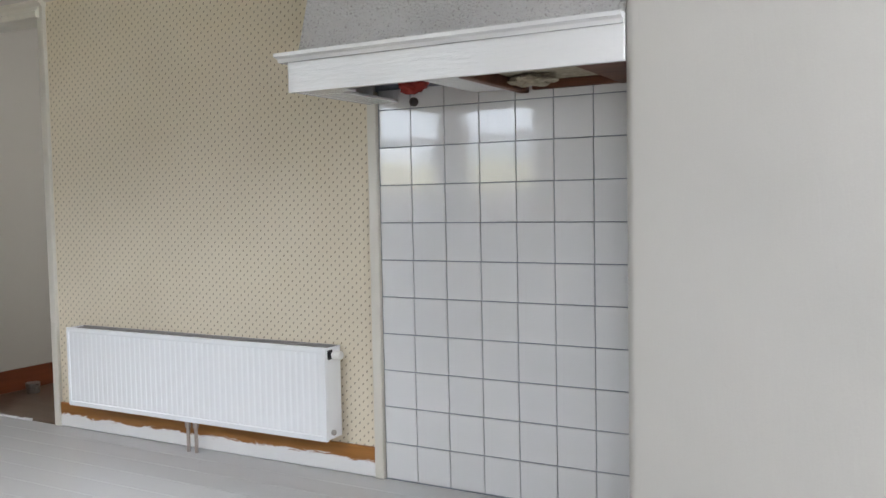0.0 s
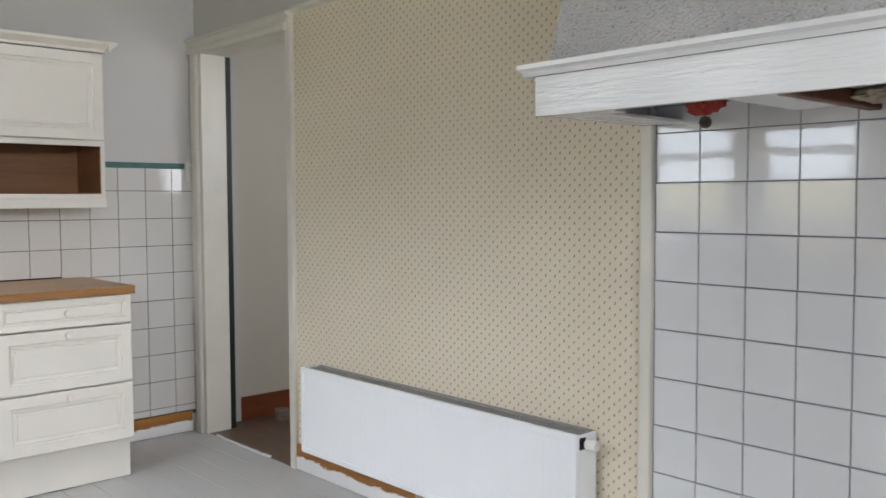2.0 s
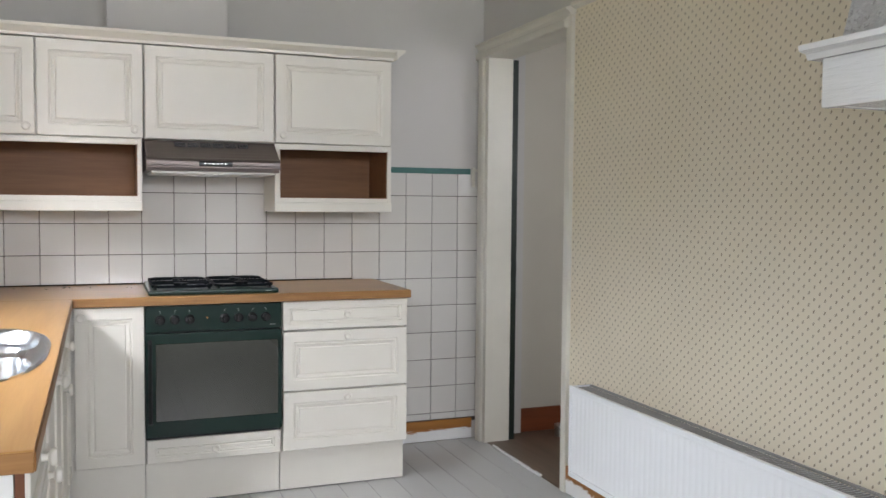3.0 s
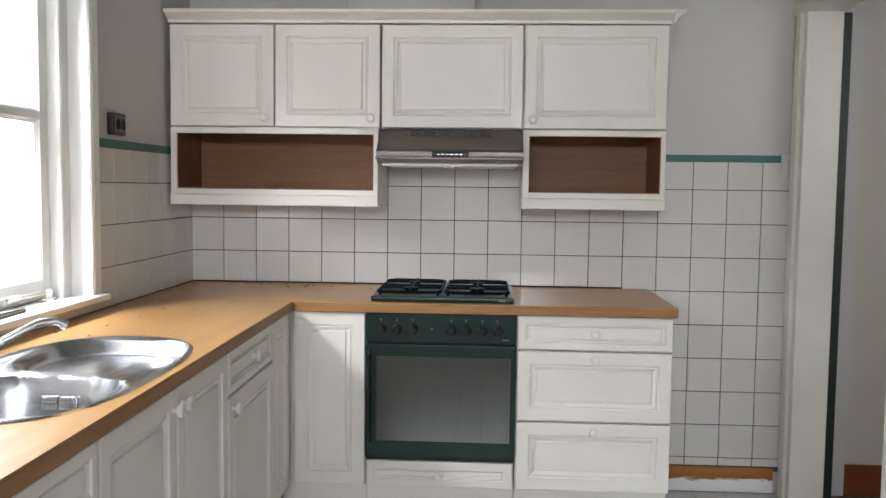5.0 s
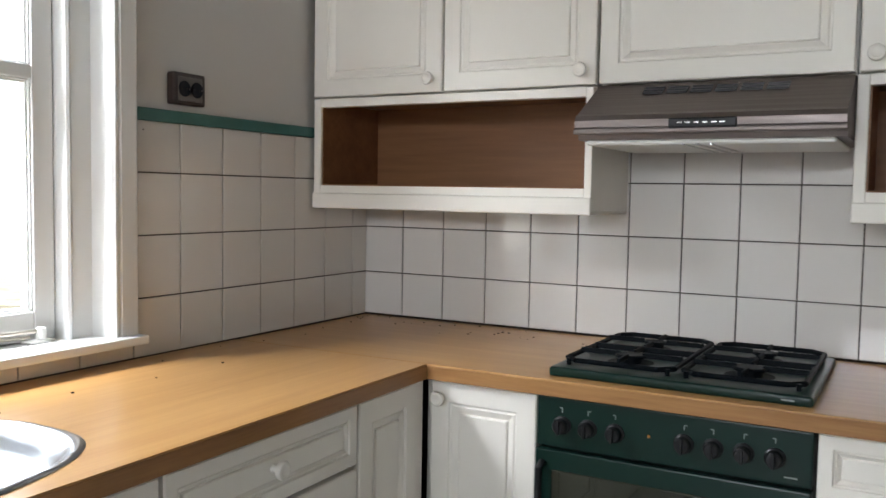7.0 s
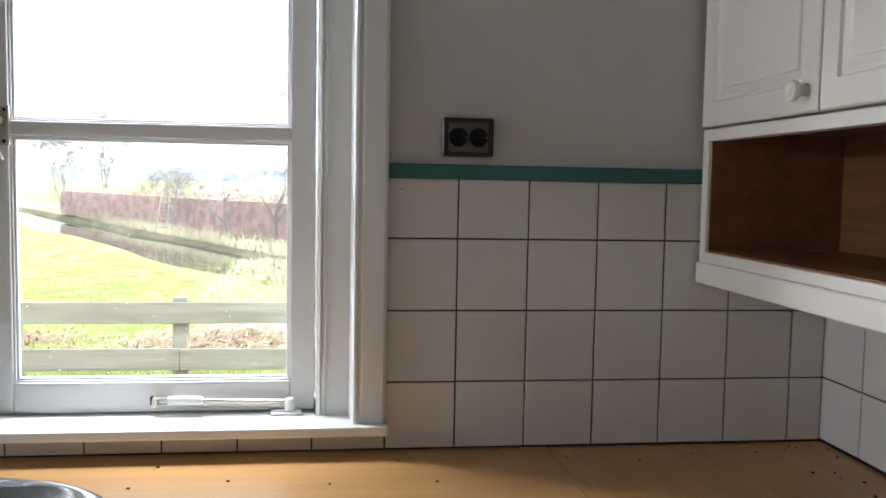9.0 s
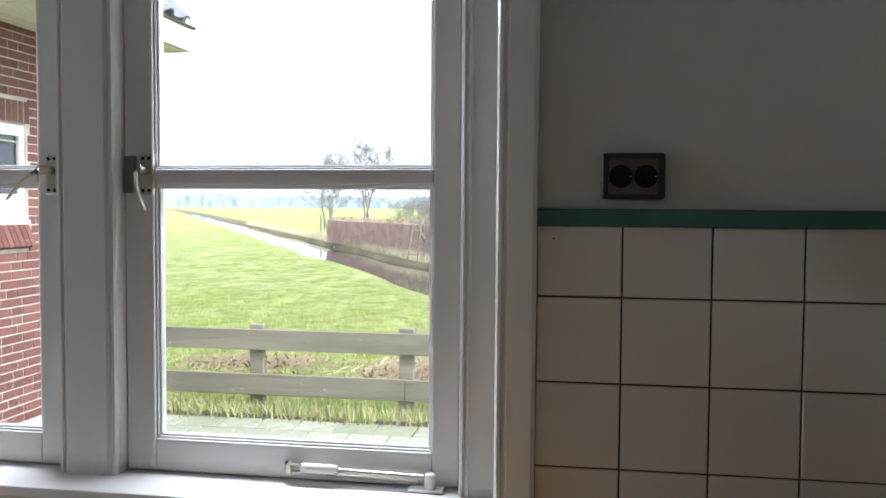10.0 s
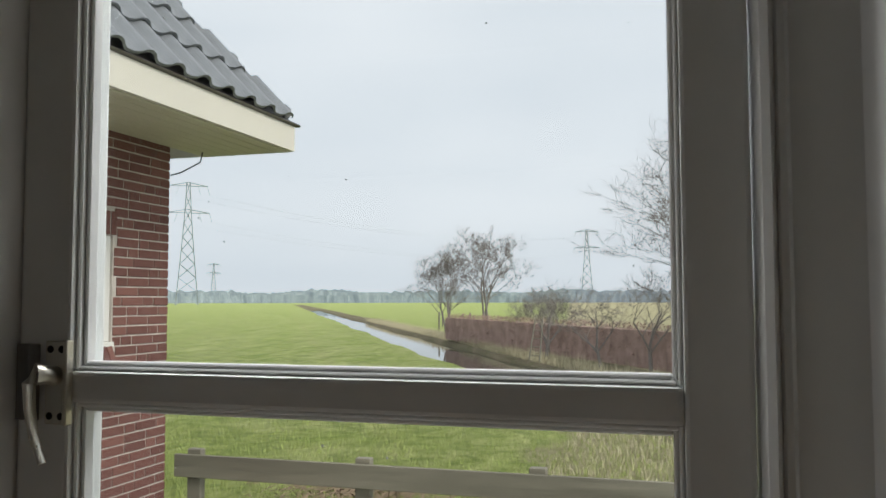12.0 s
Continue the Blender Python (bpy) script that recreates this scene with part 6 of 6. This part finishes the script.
def slab_mesh(name, w, h, mat, t=0.006, bev=0.0012, place="wall"):
    """A thin piece lying in the x-z plane, its face towards -y, from the corner at the origin."""
    bm = bmesh.new()
    rings(bm, w, h, [(0.0, t - bev), (bev, t)], Matrix.Identity(4))
    return mesh_of(name, bm, mat)


# floorboards along the room
BW = 0.139
bm = bmesh.new()
bx(bm, 0, BW - 0.0018, 0, 4.2, -0.002, 0, 0.0007)
plank_mesh = mesh_of("floor_board", bm, FLOOR)
for i in range(23):
    x = XR - (i + 1) * BW + 0.001
    if x < -0.45:
        break
    for y in (-4.2 + 0.0, -8.4):
        if y == -8.4 and x < -3:
            continue
        off = -0.005
        piece("floor_board", plank_mesh, floor, Matrix.Translation((x, y + (0.0 if y > -5 else 0.898), 0.0)) if y > -5 else Matrix.Translation((x, -4.2 - 0.002, 0.0)) @ Matrix.Diagonal((1, -0.78, 1, 1)))
for i in range(27):
    x = -0.46 - (i + 1) * BW
    piece("floor_board", plank_mesh, floor, Matrix.Translation((x + 0.005, -7.49, 0.0)) @ Matrix.Diagonal((1, 0.58, 1, 1)))

TG = 0.0034      # joint
full = {}


def tile(parent, w, h, m, mat, lean=0.0):
    key = (round(w, 4), round(h, 4), mat.name)
    if key not in full:
        full[key] = slab_mesh("wall_tile", w, h, mat)
    tilt = Matrix.Rotation(radians(random.uniform(-0.16, 0.16)), 4, "Z") @ Matrix.Rotation(radians(random.uniform(-0.16, 0.16) + lean), 4, "X")
    piece("wall_tile", full[key], parent, m @ tilt)


# cooker wall: joints first, then tiles
setting("grout_cooker", box(0.0, XR, -0.003, 0.0005, 0.10, 1.500), GROUT, "grey joints between glazed wall tiles")
setting("grout_window", box(-0.0005, 0.003, -2.95, -0.003, 0.90, 0.972), GROUT, "grey joints between glazed wall tiles")
setting("grout_window", box(-0.0005, 0.003, -0.992, -0.003, 0.972, 1.500), GROUT, "grey joints between glazed wall tiles")
rows_z = [(0.122, K0 - TG)] + [(K0 + k * TP, K0 + (k + 1) * TP - TG) for k in range(8)] + [(K0 + 8 * TP, 1.4985)]
for c in range(18):
    for z0, z1 in rows_z:
        if (c * TP + TP < 2.08 and z1 < WTOP) or (0.05 < c * TP < 0.70 and z0 > 1.38) or (1.55 < c * TP < 1.9 and z0 > 1.38):
            continue
        x0 = c * TP + TG / 2
        if z0 < WTOP < z1 and c * TP + TP < 2.1:
            z0 = WTOP + 0.005
        tile(wall_cooker, TP - TG, z1 - z0, Matrix.Translation((x0, -0.002, z0 + TG / 2)), TILE)
for m_ in range(-13, 7):
    ya = -(0.08 + (6 - m_) * TP) if m_ < 1 else -0.843 + (m_ - 1) * 0.151
    yb = min(ya + TP, -0.009) if m_ < 0 else -0.843 + m_ * 0.151 if m_ < 6 else -0.009
    for z0, z1 in rows_z:
        if z1 < WTOP:
            continue
        z0 = max(z0, WTOP + 0.003)
        if m_ < 0:
            if z0 > 0.94:
                continue
            z1 = 0.967
        tile(wall_window, yb - ya - TG, z1 - z0, Matrix.Translation((0.002, ya + TG / 2, z0 + TG / 2)) @ ALONG, TILE)
# hearth: tiles facing -x
FACEX = Matrix.Rotation(radians(-90), 4, "Z")
HY = -3.063
for c in range(8):
    y = HY - c * TP
    for k in range(11):
        z0, z1 = k * TP + TG / 2, (k + 1) * TP - TG / 2
        if k == 10:
            z1 = 1.60
        w = TP - TG
        if y - TP < -4.25:
            w = y + 4.25 - TG
        if w > 0.02:
            tile(wall_hearth, w, z1 - z0, Matrix.Translation((XR + 0.004, y - TG / 2, z0 + 0.003)) @ FACEX, TILEWHITE, 1.5 if k < 9 else 0.2)

# bricks of the annex
BL, BH, JB = 0.21, 0.0525, 0.010
brick_meshes = {}


def brick_at(x, z, w, h, parent):
    key = (round(w, 3), round(h, 3))
    if key not in brick_meshes:
        bm = bmesh.new()
        bx(bm, 0, w, -0.02, 0.0, 0, h, 0.003)
        brick_meshes[key] = mesh_of("brick", bm, BRICK)
    piece("brick", brick_meshes[key], parent, Matrix.Translation(Vector((x, BWY + random.uniform(-0.001, 0.002), z)) - where(parent)) @ Matrix.Rotation(radians(random.uniform(-0.5, 0.5)), 4, "Y"))


random.seed(5)
wall_part = annex.children[0]
row = 0
z = 0.02
while z < 2.72:
    x = BWX
    pattern = [0.10, 0.21, 0.21] if row % 2 else [0.21]
    k = 0
    first = {0: 0.21, 1: 0.10, 2: 0.155, 3: 0.10}[row % 4]
    while x < -2.9:
        w = first if k == 0 else (0.10 if (k + row) % 3 == 0 else 0.21)
        k += 1
        hit_win = 1.20 < z + BH and z < 2.245 and x + w > WX0 - 0.01
        if hit_win:
            w = WX0 - 0.012 - x
            if w > 0.04:
                brick_at(x, z, w, BH, wall_part)
            break
        brick_at(x, z, w, BH, wall_part)
        x += w + JB
    z += BH + JB
    row += 1
for i in range(18):
    x = WX0 - 0.03 + i * 0.0625
    brick_at(x, 2.090, 0.052, 0.150, wall_part)
sill_bm = bmesh.new()
bx(sill_bm, 0, 0.05, -0.10, 0.045, 0, 0.165, 0.005)
sill_mesh = mesh_of("sill_brick", sill_bm, BRICK)
for i in range(19):
    piece("sill_brick", sill_mesh, wall_part, Matrix.Translation(Vector((WX0 - 0.02 + i * 0.0585, BWY + 0.01, 1.238)) - where(wall_part)) @ Matrix.Rotation(radians(14), 4, "Y") @ Matrix.Rotation(radians(12), 4, "X"))
part("window_board", box(WX0, WX1, BWY - 0.02, BWY + 0.02, 1.39, 1.42, 0.003), PVC, annex)

# pavers
pv = bmesh.new()
bx(pv, 0, 0.292, 0, 0.292, -0.04, 0, 0.006)
paver_mesh = mesh_of("paver", pv, PAVER)
for i in range(14):
    for j in range(20):
        x = -4.71 + i * 0.3
        y = -4.2 + j * 0.3 + (i % 2) * 0.15
        if y > 1.3:
            continue
        piece("paver", paver_mesh, paving, Matrix.Translation((x, y, GZ + 0.020 + random.uniform(-0.004, 0.003))) @ Matrix.Rotation(radians(random.uniform(-1.2, 1.2)), 4, "Z") @ Matrix.Rotation(radians(random.uniform(-0.5, 0.5)), 4, "X"))

pv = bmesh.new()
bx(pv, 0, 0.292, 0, 0.142, -0.04, 0, 0.006)
half_mesh = mesh_of("half_paver", pv, PAVER)
for i in range(1, 14, 2):
    piece("half_paver", half_mesh, paving, Matrix.Translation((-4.71 + i * 0.3, -4.2, GZ + 0.019)))

# crumbs and chips
crumb_bm = bmesh.new()
bmesh.ops.create_icosphere(crumb_bm, subdivisions=1, radius=0.0028)
for v in crumb_bm.verts:
    v.co.z *= 0.5
crumb_mesh = mesh_of("crumb", crumb_bm, DIRT)
random.seed(9)
for i in range(46):
    if i < 30:
        x, y, z = random.uniform(0.03, 0.95), -abs(random.gauss(0.03, 0.12)) - 0.02, WTOP + 0.001
    elif i < 40:
        x, y, z = random.uniform(0.03, 0.25), random.uniform(-1.5, -0.3), WTOP + 0.001
    else:
        x, y, z = random.uniform(1.2, 2.6), random.uniform(-3.0, -0.7), 0.001
    ob = new("crumb", crumb_mesh)
    ob.location = (x, y, z)
    ob.scale = (random.uniform(0.6, 1.6),) * 3
    tagged(ob, "tiny dark crumb of dirt", "dirt", "scattered crumbs")
ob = new("crumb", crumb_mesh)
ob.location = (0.02, -1.38, 0.991)
tagged(ob, "tiny dark crumb on the window sill", "dirt", "scattered crumbs")
chip_bm = bmesh.new()
lathe(chip_bm, [(0, 0.0006), (0.0014, 0.0006), (0.0017, 0)], Matrix.Rotation(radians(90), 4, "Y"), 8)
chip_mesh = mesh_of("tile_chip", chip_bm, DIRT)
ob = new("tile_chip", chip_mesh)
ob.location = (0.0082, -0.962, 1.478)
tagged(ob, "tiny dark chip in a glazed wall tile", "dirt", "scattered crumbs")
